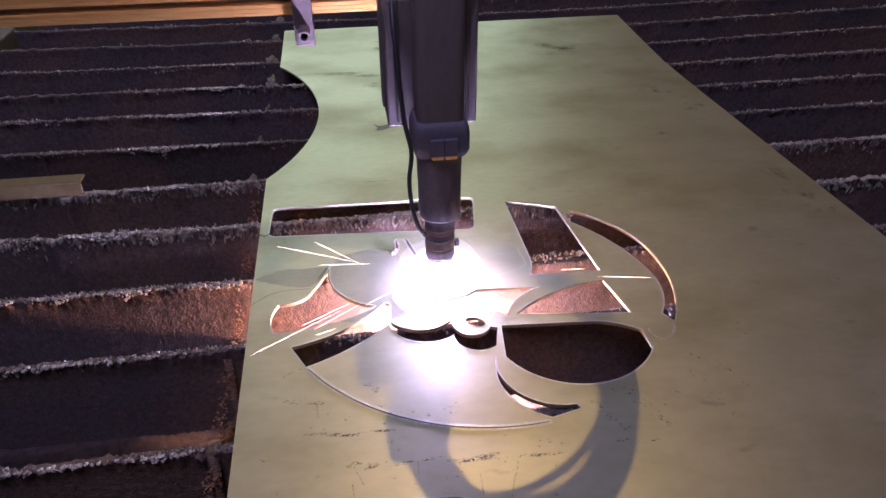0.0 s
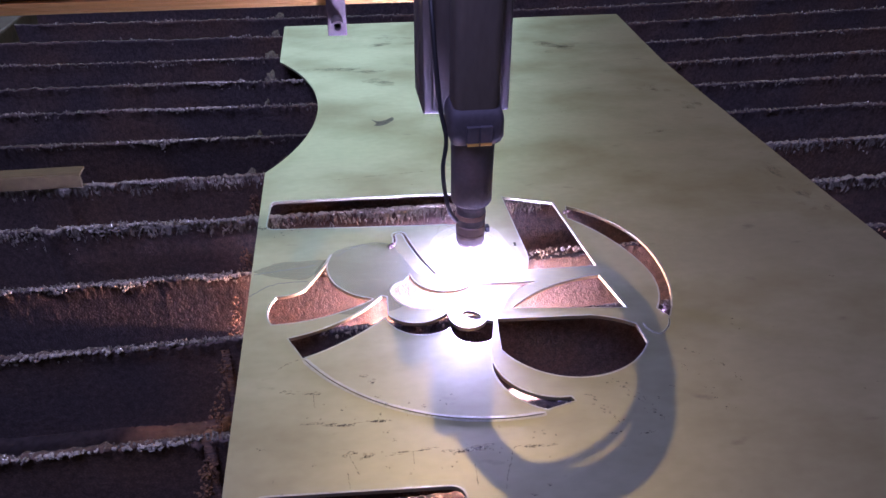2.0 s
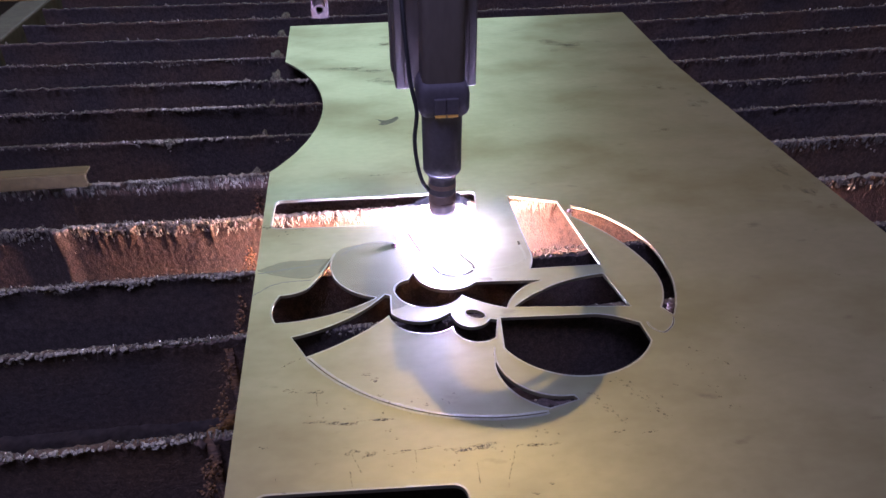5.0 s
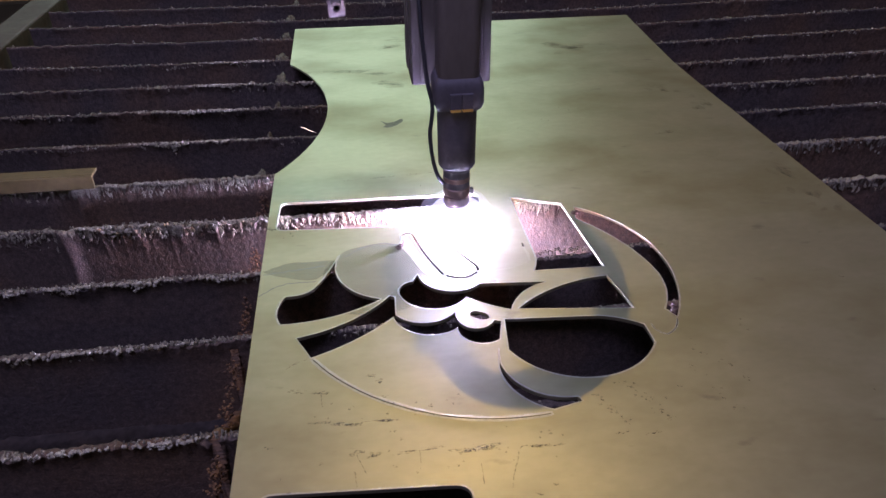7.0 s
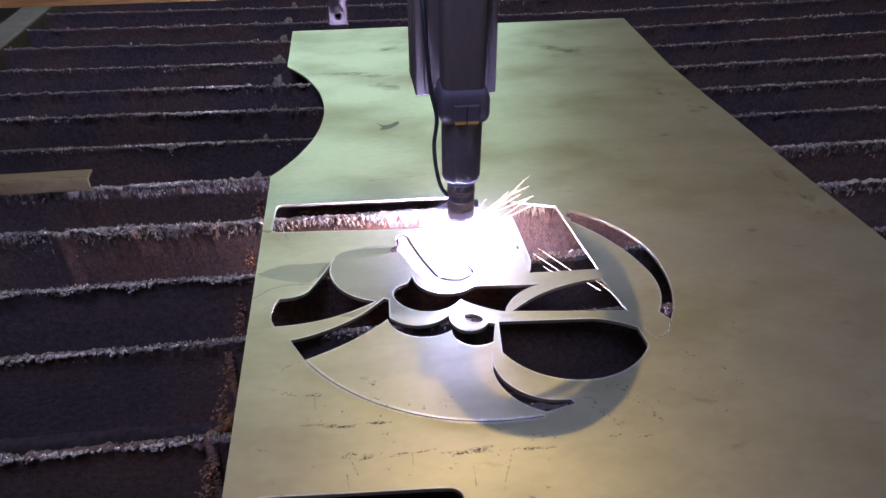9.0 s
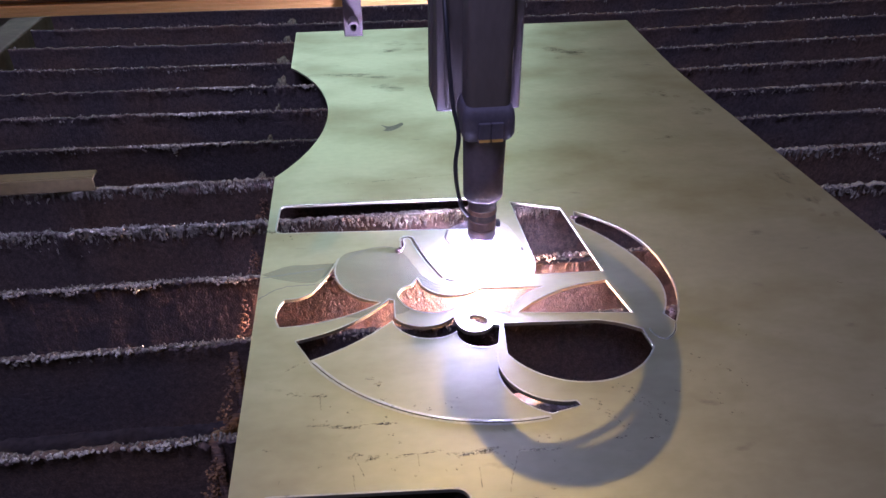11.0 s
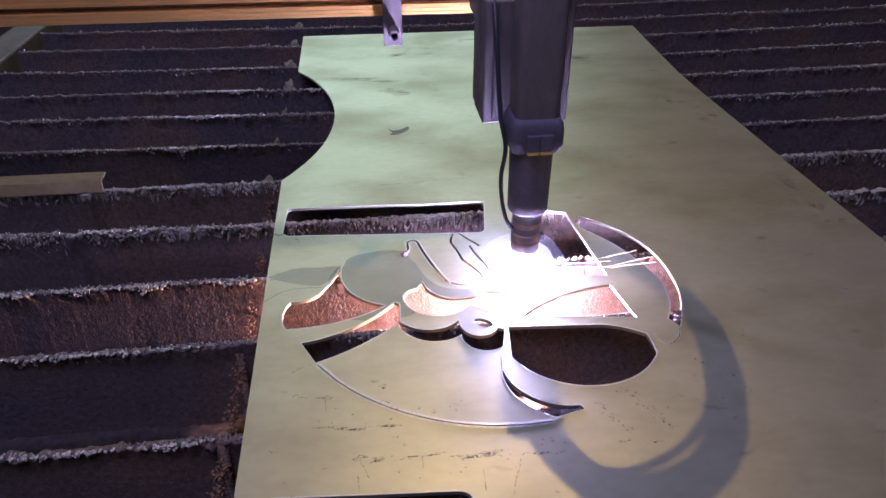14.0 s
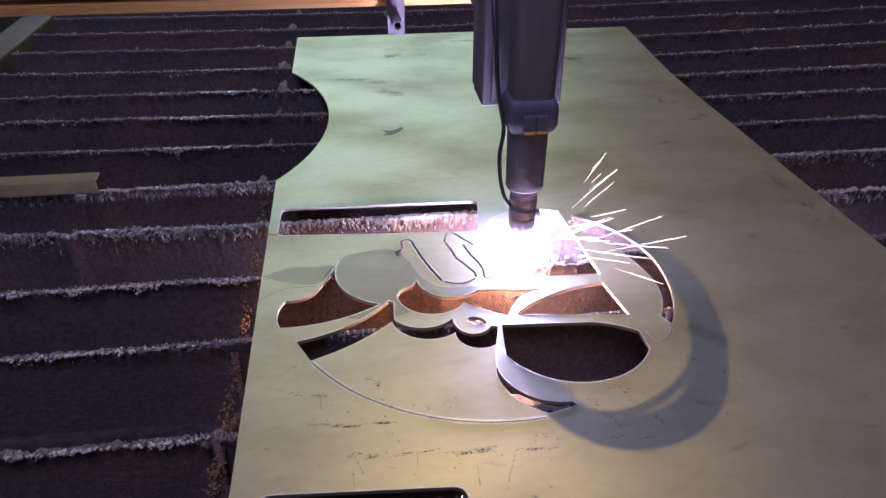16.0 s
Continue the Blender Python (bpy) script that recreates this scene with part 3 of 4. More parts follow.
SCRATCHES = [[(0.1953, -1.0002), (0.1903, -1.0017), (0.1862, -1.0119), (0.1817, -1.0216), (0.1784, -1.0336)], [(0.1227, -0.9937), (0.1221, -1.0056)], [(0.0561, -0.9325), (0.0573, -0.9459)],
             [(0.0803, -0.9932), (0.0867, -1.011)], [(0.0789, -1.0074), (0.0799, -1.02)], [(0.1618, -1.0111), (0.1607, -1.0287)]]
SPECKS = [(0.262, -0.975, 26, 0.022, -62), (0.290, -0.968, 46, 0.026, -62), (0.345, -0.965, 16, 0.030, -70), (0.36, -0.935, 18, 0.030, -60),
          (0.45, -0.95, 14, 0.08, -50), (0.10, -0.96, 26, 0.07, 5), (0.16, -1.0, 20, 0.08, 0), (0.04, -0.70, 22, 0.03, 20), (0.30, -0.50, 14, 0.2, 40)]


CUTS = [(0.05, 1.55), (1.7, 6.2), (6.35, 8.45), (9.0, 12.4), (12.5, 14.4), (14.5, 15.95)]


# ---- the slatted cutting table ----
SLATS = [-1.170, -1.069, -0.964, -0.858, -0.761, -0.660, -0.562, -0.460, -0.358, -0.261, -0.157, -0.043, 0.069] + [0.180 + 0.110 * i for i in range(6)]


def slat_y(i, x):
    """Far slats lean a little, as bent slats do."""
    y = SLATS[i]
    left = 0.045 * max(0, min(1, (y + 0.55) / 0.1)) if y > -0.6 else 0.025 * max(0, min(1, (y + 0.80) / 0.1))
    right = 0.055 * max(0, min(1, (y + 0.35) / 0.2))
    return y + left * max(0, -x) + right * max(0, x - 0.6) + 0.006 * max(0, min(1, (-0.78 - y) / 0.1))


def under_sheet(x, y):
    return -0.004 < x < 0.614 and -1.224 < y < 0.004 and (x + 0.2732) ** 2 + (y + 0.3805) ** 2 > 0.328 ** 2


def slat(i):
    """One eroded steel slat: a ragged top edge, hanging dross ridges on its faces."""
    x0, x1 = -0.482, 1.30
    near = -1.02 < SLATS[i] < -0.15
    step = 0.0021 if near else 0.0045 if SLATS[i] < 0.3 else 0.012
    n = int((x1 - x0) / step)
    rows = 13 if near else 9
    heavy = 1.0 if i in (5, 6) else 0.35
    ob = empty("slat", pose(0, 0, 0), "rusty eroded steel slat with crusted top edge", "table slat", "slats of the cutting table")
    bm = bmesh.new()
    grid = {}
    for k in range(n + 1):
        x = x0 + k * step
        y = slat_y(i, x) + 0.003 * noise.noise((x * 2.2, i * 7.1, 0))
        if heavy == 1:
            y -= 0.007 * math.exp(-((x + 0.205 + 0.012 * (i - 5)) / 0.007) ** 2)
        tooth = noise.noise((x * 170, i * 3.3, 0))
        top = -THICK - 0.0004 - 0.0038 * abs(tooth) - 0.0035 * max(0, noise.noise((x * 9, i * 5.7, 2))) - 0.0016 * abs(noise.noise((x * 420, i, 5)))
        if not under_sheet(x, y):
            top += 0.0035 * max(0, noise.noise((x * 120, i * 2.3, 3))) * (0.4 + max(0, noise.noise((x * 7, i, 1)))) * 1.6
        if i == 4:
            top -= 0.008 * max(0, min(1, (x - 0.03) / 0.03)) * max(0, min(1, (0.34 - x) / 0.03))
        reach = 0.006 + heavy * (0.020 * max(0, noise.noise((x * 6, i * 2.9, 4)) + 0.45) + 0.020 * max(0, noise.noise((x * 210, i, 8))))
        fat = max(0.0, 0.35 + noise.noise((x * 260, i * 1.7, 0))) * 0.0042 + max(0.0, noise.noise((x * 35, i * 1.3, 6))) * 0.003
        for r in range(rows):
            f = r / (rows - 1)
            depth = 0.086 * f ** 2.2
            z = top - depth
            drip = max(0.0, 1 - depth / reach)
            ridge = fat * drip ** 0.5 * (1 + 0.8 * noise.noise((x * 190, depth * 220, i)))
            if r == 0:
                ridge *= 0.2
            rough = 0.0009 * noise.noise((x * 45, depth * 60, i)) + 0.0007 * noise.noise((x * 300, depth * 260, i + 9))
            grid[k, r, 0] = bm.verts.new((x, y - 0.0018 - max(0, ridge) + rough, z))
            grid[k, r, 1] = bm.verts.new((x, y + 0.0018 + max(0, ridge) * 0.6 + rough, z))
    for k in range(n):
        for r in range(rows - 1):
            bm.faces.new((grid[k, r, 0], grid[k, r + 1, 0], grid[k + 1, r + 1, 0], grid[k + 1, r, 0]))
            bm.faces.new((grid[k, r, 1], grid[k + 1, r, 1], grid[k + 1, r + 1, 1], grid[k, r + 1, 1]))
        bm.faces.new((grid[k, 0, 0], grid[k + 1, 0, 0], grid[k + 1, 0, 1], grid[k, 0, 1]))
    part("slat_plate", bm, CAKED if heavy == 1 else RUST, ob, soft=True)
    # crumbs of dross along the top
    rng = random.Random(40 + i)
    verts, faces = [], []
    base = bmesh.new()
    bmesh.ops.create_icosphere(base, subdivisions=1, radius=1)
    bv = [v.co.copy() for v in base.verts]
    bf = [[v.index for v in f.verts] for f in base.faces]
    base.free()
    count = 4200 if near else 900 if SLATS[i] < 0.3 else 150
    for _ in range(count):
        x = rng.uniform(x0, x1)
        if noise.noise((x * 11, i * 4.4, 1)) + 0.5 * noise.noise((x * 40, i, 2)) - (0.35 if x < -0.28 else 0) < rng.uniform(-0.35, 0.6):
            continue
        y = slat_y(i, x) + 0.003 * noise.noise((x * 2.2, i * 7.1, 0))
        s = rng.uniform(0.0005, 0.0013) * (1 if near else 1.5)
        clump = max(0.0, noise.noise((x * 8, i * 2.1, 9)))
        hang = rng.random() ** 2 * (0.003 + (0.040 * clump * heavy if clump > 0.22 else 0))
        z = -THICK - 0.0015 - hang
        if under_sheet(x, y):
            z = min(z, -THICK - s * 1.5)
        elif hang < 0.002:
            z += rng.uniform(0, 0.0012)
        yo = rng.uniform(-0.0025, 0.0022) if hang < 0.003 else -0.0019 - rng.uniform(0, 0.0006)
        first = len(verts)
        k = rng.uniform(0, 50)
        tall = rng.uniform(0.8, 3.2)
        for c in bv:
            q = 1 + 0.5 * noise.noise(c * 1.7 + Vector((k, k, k)))
            verts.append((x + c.x * s * q, y + yo + c.y * s * q, z + c.z * s * q * min(tall, 1.3 if under_sheet(x, y) else 9)))
        faces += [[first + a for a in f] for f in bf]
    # hanging strands of dross
    for _ in range(3000 if heavy == 1 else 900 if near else 0):
        x = rng.uniform(x0, x1)
        thick = noise.noise((x * 5, i * 6.1, 3)) + 0.6 * noise.noise((x * 31, i, 4))
        if thick < rng.uniform(-0.6 if heavy == 1 else 0.0, 0.6):
            continue
        y = slat_y(i, x) + 0.003 * noise.noise((x * 2.2, i * 7.1, 0))
        s, h = rng.uniform(0.0007, 0.0016), rng.uniform(0.0012, 0.0044) * (1 if heavy == 1 else 0.7)
        z = -THICK - 0.002 - h - rng.random() ** 2 * 0.010 * heavy
        k, first = rng.uniform(0, 50), len(verts)
        lean = rng.uniform(-0.5, 0.5)
        for c in bv:
            q = 1 + 0.85 * noise.noise(c * 1.5 + Vector((k, k, k)))
            verts.append((x + c.x * s * q + lean * c.z * h, y - 0.0026 + c.y * s * q, z + c.z * h * q))
        faces += [[first + a for a in f] for f in bf]
    me = bpy.data.meshes.new("dross")
    me.from_pydata(verts, [], faces)
    me.materials.append(CRUST)
    crust = new("dross", me)
    crust.parent = ob
    tagged(crust, "pale grey crumbs of dross", kind="stuff")
    # pale clumps hanging from the edge, where most cuts have passed
    verts, faces = [], []
    for centre, wide, deep, count in CLUMPS.get(i, ()):
        for _ in range(count):
            x = rng.gauss(centre, wide)
            if noise.noise((x * 150, i, 2)) < rng.uniform(-0.5, 0.3):
                continue
            y = slat_y(i, x) + 0.003 * noise.noise((x * 2.2, i * 7.1, 0))
            s, k, first = rng.uniform(0.0008, 0.0020), rng.uniform(0, 50), len(verts)
            fall = deep * math.exp(-((x - centre) / wide) ** 2) * (0.35 + max(0, noise.noise((x * 110, i, 3))))
            at = Vector((x, y - 0.0030 - rng.uniform(0, 0.0025), -THICK + 0.0005 - fall * rng.random()))
            verts += [at + c * s * (1 + 0.7 * noise.noise(c * 1.7 + Vector((k, k, k)))) for c in bv]
            faces += [[first + a for a in f] for f in bf]
    if verts:
        me = bpy.data.meshes.new("dross_clump")
        me.from_pydata(verts, [], faces)
        me.materials.append(PALE)
        clump = new("dross_clump", me)
        clump.parent = ob
        tagged(clump, "hanging clumps of whitish dross", kind="stuff")
    return ob


# by slat: where along it, half-width, depth and crumbs of each clump
CLUMPS = {3: [(-0.10, 0.030, 0.006, 90), (-0.17, 0.020, 0.008, 90)], 4: [(-0.11, 0.014, 0.016, 160), (-0.17, 0.012, 0.012, 110), (-0.03, 0.016, 0.014, 160), (-0.22, 0.010, 0.014, 90)],
          5: [(-0.155, 0.020, 0.022, 240), (-0.05, 0.018, 0.012, 140)], 6: [(-0.12, 0.018, 0.014, 170)], 7: [(-0.135, 0.018, 0.020, 260), (-0.075, 0.008, 0.008, 70)],
          8: [(-0.125, 0.018, 0.014, 220), (-0.08, 0.016, 0.008, 110)], 9: [(-0.085, 0.012, 0.012, 170), (-0.11, 0.020, 0.006, 90), (0.03, 0.010, 0.012, 90)], 10: [(-0.10, 0.020, 0.004, 70)],
          2: [(-0.13, 0.020, 0.012, 130), (-0.05, 0.016, 0.012, 130)]}


def cross_bar(x, wobble):
    """A slat that runs across the others, with a burnt, uneven top."""
    bm = bmesh.new()
    rng = random.Random(int(x * 1000) + 9)
    y, step = -1.25, 0.0022
    prev = None
    while y < 0.75:
        top = (-0.0045 if x < 0.5 else -0.052) - 0.012 * abs(noise.noise((y * 18, x * 9, 0))) - 0.012 * max(0, noise.noise((y * 5, x, 3)))
        xo = x + wobble * noise.noise((y * 6, x, 5)) + 0.0012 * noise.noise((y * 140, x, 1))
        top -= 0.004 * abs(noise.noise((y * 130, x, 2)))
        w = 0.0012 + 0.0016 * abs(noise.noise((y * 60, x, 7)))
        if x < 0.5:
            # burnt down from each slat to the next
            at = max(k for k in range(len(SLATS)) if SLATS[k] <= y or k == 0)
            top -= 0.058 * max(0, min(1, (y - SLATS[at] - 0.012) / 0.085)) ** 0.9
            # burnt low where most cuts have run out
            top -= 0.012 * max(0, min(1, (y + 0.86) / 0.03)) * max(0, min(1, (-0.42 - y) / 0.05)) * (0.75 + 0.5 * noise.noise((y * 30, 4, 4)))
            # only stubs are left of it farther on
            top -= 0.060 * max(0, min(1, (y + 0.57) / 0.02))
        levels = [(top, w)] + [(top - d, w + 0.001) for d in (0.004, 0.008, 0.013, 0.019, 0.026, 0.034)] + [(min(-0.070, top - 0.036), 0.002), (-0.125, 0.002)]
        bulge = lambda z, side: 0.0046 * noise.noise((y * 110, z * 160, side)) + 0.003 * noise.noise((y * 300, z * 300, side))
        ring = [bm.verts.new((xo - h - abs(bulge(z, 1)), y, z)) for z, h in levels] + [bm.verts.new((xo + h + abs(bulge(z, 7)), y, z)) for z, h in levels[::-1]]
        if prev:
            for a in range(18):
                bm.faces.new((prev[a], ring[a], ring[(a + 1) % 18], prev[(a + 1) % 18]))
        prev = ring
        y += step
    ob = new("cross_slat")
    part("bar", bm, RUSTY, ob, soft=True)
    if x < 0.5:
        # crusted, tapering stubs against the far slats
        for i in range(6, 14):
            bm, run, wide = bmesh.new(), rng.uniform(0.030, 0.045) if i < 9 else rng.uniform(0.065, 0.095), rng.uniform(0.004, 0.006) if i < 9 else rng.uniform(0.008, 0.012)
            bmesh.ops.create_icosphere(bm, subdivisions=4, radius=1)
            for v in bm.verts:
                q = 1 + 0.7 * noise.noise(v.co * 2.6 + Vector((i * 3.1, 0, 0))) + 0.35 * noise.noise(v.co * 8 + Vector((i * 1.7, 0, 0)))
                f = 0.5 * (1 + v.co.y)
                v.co = Vector((v.co.x * wide * q * (1.05 - 0.85 * f), f * run, v.co.z * 0.009 * q * (1.1 - 0.6 * f) - 0.004 * f))
            stub = part("stub", bm, STUB, ob, soft=True)
            stub.location = (x + 0.004 + rng.uniform(-0.006, 0.006), slat_y(i, x) + 0.001, -0.012)
    if x > 0.5:
        # burnt stubs left standing where the bar crosses each slat
        for i, _ in enumerate(SLATS):
            y = slat_y(i, x) + 0.003
            long = rng.uniform(0.010, 0.026)
            bm = bmesh.new()
            a, c = [[bm.verts.new((x + dx - run * 0.35, y + run, z)) for run, z in ((0, -0.004), (long * 0.6, -0.007), (long, -0.018), (long, -0.06), (0, -0.06))] for dx in (-0.0016, 0.0016)]
            bm.faces.new(a)
            bm.faces.new(c[::-1])
            for k in range(5):
                bm.faces.new((a[k], c[k], c[(k + 1) % 5], a[(k + 1) % 5]))
            part("stub", bm, CRUST, ob)
    verts, faces = [], []
    base = bmesh.new()
    bmesh.ops.create_icosphere(base, subdivisions=1, radius=1)
    bv, bf = [v.co.copy() for v in base.verts], [[v.index for v in f.verts] for f in base.faces]
    base.free()
    for _ in range(2200 if x < 0.5 else 700):
        yy = rng.uniform(-1.1, -0.56 if x < 0.5 else 0.35)
        if noise.noise((yy * 25, x, 0)) < rng.uniform(-0.4, 0.5):
            continue
        s, k, first = rng.uniform(0.0006, 0.0016), rng.uniform(0, 50), len(verts)
        low = 0.014 * max(0, min(1, (yy + 0.86) / 0.03)) * max(0, min(1, (-0.42 - yy) / 0.05)) if x < 0.5 else 0.022
        at = Vector((x + rng.uniform(-0.004, 0.004), yy, -0.012 - 0.024 * rng.random() - low))
        verts += [at + c * s * (1 + 0.5 * noise.noise(c * 1.7 + Vector((k, k, k)))) for c in bv]
        faces += [[first + a for a in f] for f in bf]
    me = bpy.data.meshes.new("dross")
    me.from_pydata(verts, [], faces)
    me.materials.append(RUSTY)
    crust = new("dross", me)
    crust.parent = ob
    tagged(crust, "rusty brown crumbs of dross", kind="stuff")
    return tagged(ob, "burnt rusty cross slat between the table slats", "table slat", "cross slats of the table")


def table():
    bm = bmesh.new()
    n, m = 90, 90
    grid = [[bm.verts.new((-0.6 + 2.2 * a / n, -1.35 + 2.4 * b / m,
                           -0.140 + 0.010 * noise.noise((a * 0.5, b * 0.5, 0)) + 0.004 * noise.noise((a * 1.7, b * 1.7, 3))))
             for b in range(m + 1)] for a in range(n + 1)]
    for a in range(n):
        for b in range(m):
            bm.faces.new((grid[a][b], grid[a + 1][b], grid[a + 1][b + 1], grid[a][b + 1]))
    tagged(part("table_bed", bm, BED, soft=True), "dark slag-covered bed under the slats", "table bed", kind="structure")
    frame_ob = empty("table_frame", pose(0, 0, -0.12), "worn painted steel side rail of the cutting table", "table frame")
    for x in (-0.545, 1.46):
        for y in (-1.38, 0.98):
            part("leg", box(bmesh.new(), x, x + 0.06, y, y + 0.06, -0.78, 0.001, 0.003), FRAME, frame_ob)
    for x0, x1 in ((-0.545, -0.488), (1.46, 1.52)):
        bm = box(bmesh.new(), x0, x1, -1.4, 1.05, 0.0, 0.118, 0.004)
        part("side_rail", bm, FRAME, frame_ob)
        bm = box(bmesh.new(), x0 + 0.05 if x0 < 0 else x0 - 0.02, x0 + 0.075 if x0 < 0 else x0 + 0.01, -1.4, 1.05, 0.0, 0.0290, 0.002)
        part("slat_ledge", bm, FRAME, frame_ob)


def steel_strip():
    strip = empty("steel_strip", pose(0, 0, 0), "smooth pale steel angle offcut hooked over a slat", "steel strip")
    part("web", box(bmesh.new(), -0.50, -0.197, -0.5705, -0.5665, -0.0035, 0.0120, 0.0008), STRIP, strip)
    part("flange", box(bmesh.new(), -0.50, -0.1975, -0.5663, -0.5480, 0.0085, 0.0119, 0.0008), STRIP, strip)


# ---- the torch and its arm ----
def rounded_square(bm, half_x, half_y, radius, levels):
    rings = []
    for z, s in levels:
        ring = []
        for cx, cy, a0 in ((1, 1, 0), (-1, 1, 90), (-1, -1, 180), (1, -1, 270)):
            for k in range(6):
                a = radians(a0 + 90 * k / 5)
                ring.append(bm.verts.new((s * (cx * (half_x - radius) + radius * math.cos(a)), s * (cy * (half_y - radius) + radius * math.sin(a)), z)))
        rings.append(ring)
    m = len(rings[0])
    for a, b in zip(rings, rings[1:]):
        for i in range(m):
            bm.faces.new((a[i], a[(i + 1) % m], b[(i + 1) % m], b[i]))
    bm.faces.new(rings[0][::-1])
    bm.faces.new(rings[-1])
    return bm


def plasma_torch():
    torch = empty("plasma_torch", pose(TORCH[0][1], TORCH[0][2], 0), "black machine plasma torch cutting with a blinding white arc", "plasma torch")
    part("nozzle", lathe(bmesh.new(), [(0.004, 0.007), (0.0065, 0.008), (0.0085, 0.018), (0.0116, 0.026), (0.0120, 0.0295)]), BRASS, torch, "copper nozzle tip", True)
    part("retaining_ring", lathe(bmesh.new(), [(0.0120, 0.0295), (0.0127, 0.0305), (0.0127, 0.0385), (0.0119, 0.0392), (0.0130, 0.0400), (0.0130, 0.0470), (0.0122, 0.0478)]),
         BRASS, torch, "heat-tinted brass retaining ring")
    part("shield_cup", lathe(bmesh.new(), [(0.0122, 0.0478), (0.0126, 0.049), (0.0127, 0.064), (0.0136, 0.0665), (0.0165, 0.070)]), BLACK, torch, soft=True)
    barrel = part("barrel", lathe(bmesh.new(), [(0.0165, 0.0700), (0.0176, 0.0722), (0.0178, 0.1000), (0.0184, 0.1290), (0.0184, 0.1340)], 56), BLACK, torch, "matt black torch barrel", True)
    part("band", lathe(bmesh.new(), [(0.0126, 0.0540), (0.0131, 0.0544), (0.0131, 0.0585), (0.0126, 0.0589)], 48), BRASS, barrel, "thin metal band")
    clamp = part("clamp", rounded_square(bmesh.new(), 0.0222, 0.0205, 0.006, [(0.1300, 0.84), (0.1320, 0.92), (0.1365, 1.0), (0.1500, 1.0), (0.1550, 0.96), (0.1600, 0.86)]), BLACK, torch, "black rounded clamp collar", True)
    for x in (-0.0092, 0.0014):
        bm = box(bmesh.new(), x, x + 0.0102, -0.0238, -0.017, 0.1340, 0.1480, 0.0006)
        part("clamp_tab", bm, BLACK, clamp)
        # copper lip stands in for the tab's lower edge, lit orange by the arc
        bm = box(bmesh.new(), x + 0.0004, x + 0.0098, -0.0242, -0.016, 0.1318, 0.1343, 0.0004)
        part("tab_lip", bm, COPPER, clamp, "tab edge toned copper for the arc's orange light")
    part("upper_body", rounded_square(bmesh.new(), 0.0182, 0.0175, 0.007, [(0.1560, 0.96), (0.1600, 1.0), (0.2700, 1.0), (0.2800, 0.9), (0.2850, 0.7)]), HOUSING, torch, soft=True)
    carriage = part("carriage", box(bmesh.new(), -0.0380, 0.0350, 0.026, 0.070, 0.1400, 0.2420, 0.0016), HOUSING, torch, "black lifter housing behind the torch")
    part("side_fin", box(bmesh.new(), -0.0400, -0.0378, 0.050, 0.068, 0.1480, 0.2400, 0.0006), HOUSING, carriage)
    part("face_rib", box(bmesh.new(), -0.0300, -0.0275, 0.0245, 0.0268, 0.1440, 0.2420, 0.0006), HOUSING, carriage)
    part("face_rib", box(bmesh.new(), 0.0255, 0.0280, 0.0245, 0.0268, 0.1440, 0.2420, 0.0006), HOUSING, carriage)
    part("mount_plate", box(bmesh.new(), -0.026, 0.026, 0.070, 0.196, 0.1950, 0.2420, 0.002), HOUSING, torch)
    # sensing wire down the barrel
    wire = spline([(-0.0300, 0.040, 0.250), (-0.0315, 0.012, 0.222), (-0.0275, 0.002, 0.160), (-0.0225, -0.002, 0.1300), (-0.0250, -0.002, 0.104),
                   (-0.0232, -0.002, 0.080), (-0.0190, -0.004, 0.062), (-0.0130, -0.004, 0.052)], 8)
    part("sensing_wire", tube(bmesh.new(), wire, 0.0019, 8), RUBBER, torch, "thin black wire clipped to the barrel", True)
    part("wire_lug", box(bmesh.new(), 0.0122, 0.0162, -0.006, 0.000, 0.0395, 0.0450, 0.0008), BLACK, torch)
    # supply hose looping up, over and back
    hose = spline([(0.0, 0.0, 0.272), (0.0106, -0.008, 0.300), (0.0205, -0.0147, 0.318), (0.031, -0.0185, 0.330), (0.0467, -0.0242, 0.333), (0.065, -0.0258, 0.333), (0.0867, -0.0192, 0.333),
                   (0.105, -0.005, 0.333), (0.120, 0.0158, 0.333), (0.1317, 0.0433, 0.333), (0.140, 0.0683, 0.333), (0.145, 0.097, 0.333), (0.146, 0.125, 0.333), (0.136, 0.160, 0.330),
                   (0.115, 0.190, 0.325), (0.090, 0.215, 0.315)], 14)
    hose_ob = part("supply_hose", tube(bmesh.new(), hose, 0.0115, 18, 0.02), RUBBER, torch, "thick black supply hose", True)
    part("cable_tie", tube(bmesh.new(), hose[132:135], 0.0132, 14), BLACK, hose_ob, "black cable tie round the hose", True)
    part("tie_head", box(bmesh.new(), 0.1135, 0.1195, 0.0265, 0.0325, 0.329, 0.337, 0.001), BLACK, hose_ob)
    thin = spline([(0.0, 0.010, 0.285), (0.018, -0.002, 0.318), (0.034, -0.0075, 0.331), (0.048, -0.010, 0.333), (0.063, -0.008, 0.333), (0.080, -0.001, 0.333), (0.095, 0.009, 0.333),
                   (0.110, 0.024, 0.333), (0.1217, 0.042, 0.333), (0.133, 0.070, 0.333)], 12)
    part("signal_cable", tube(bmesh.new(), thin, 0.0028, 8), RUBBER, torch, "thin signal cable", True)
    # the arm with its two bright rails
    arm = part("arm", box(bmesh.new(), -1.05, -0.022, 0.1960, 0.2150, 0.1890, 0.2200, 0.001), HOUSING, torch)
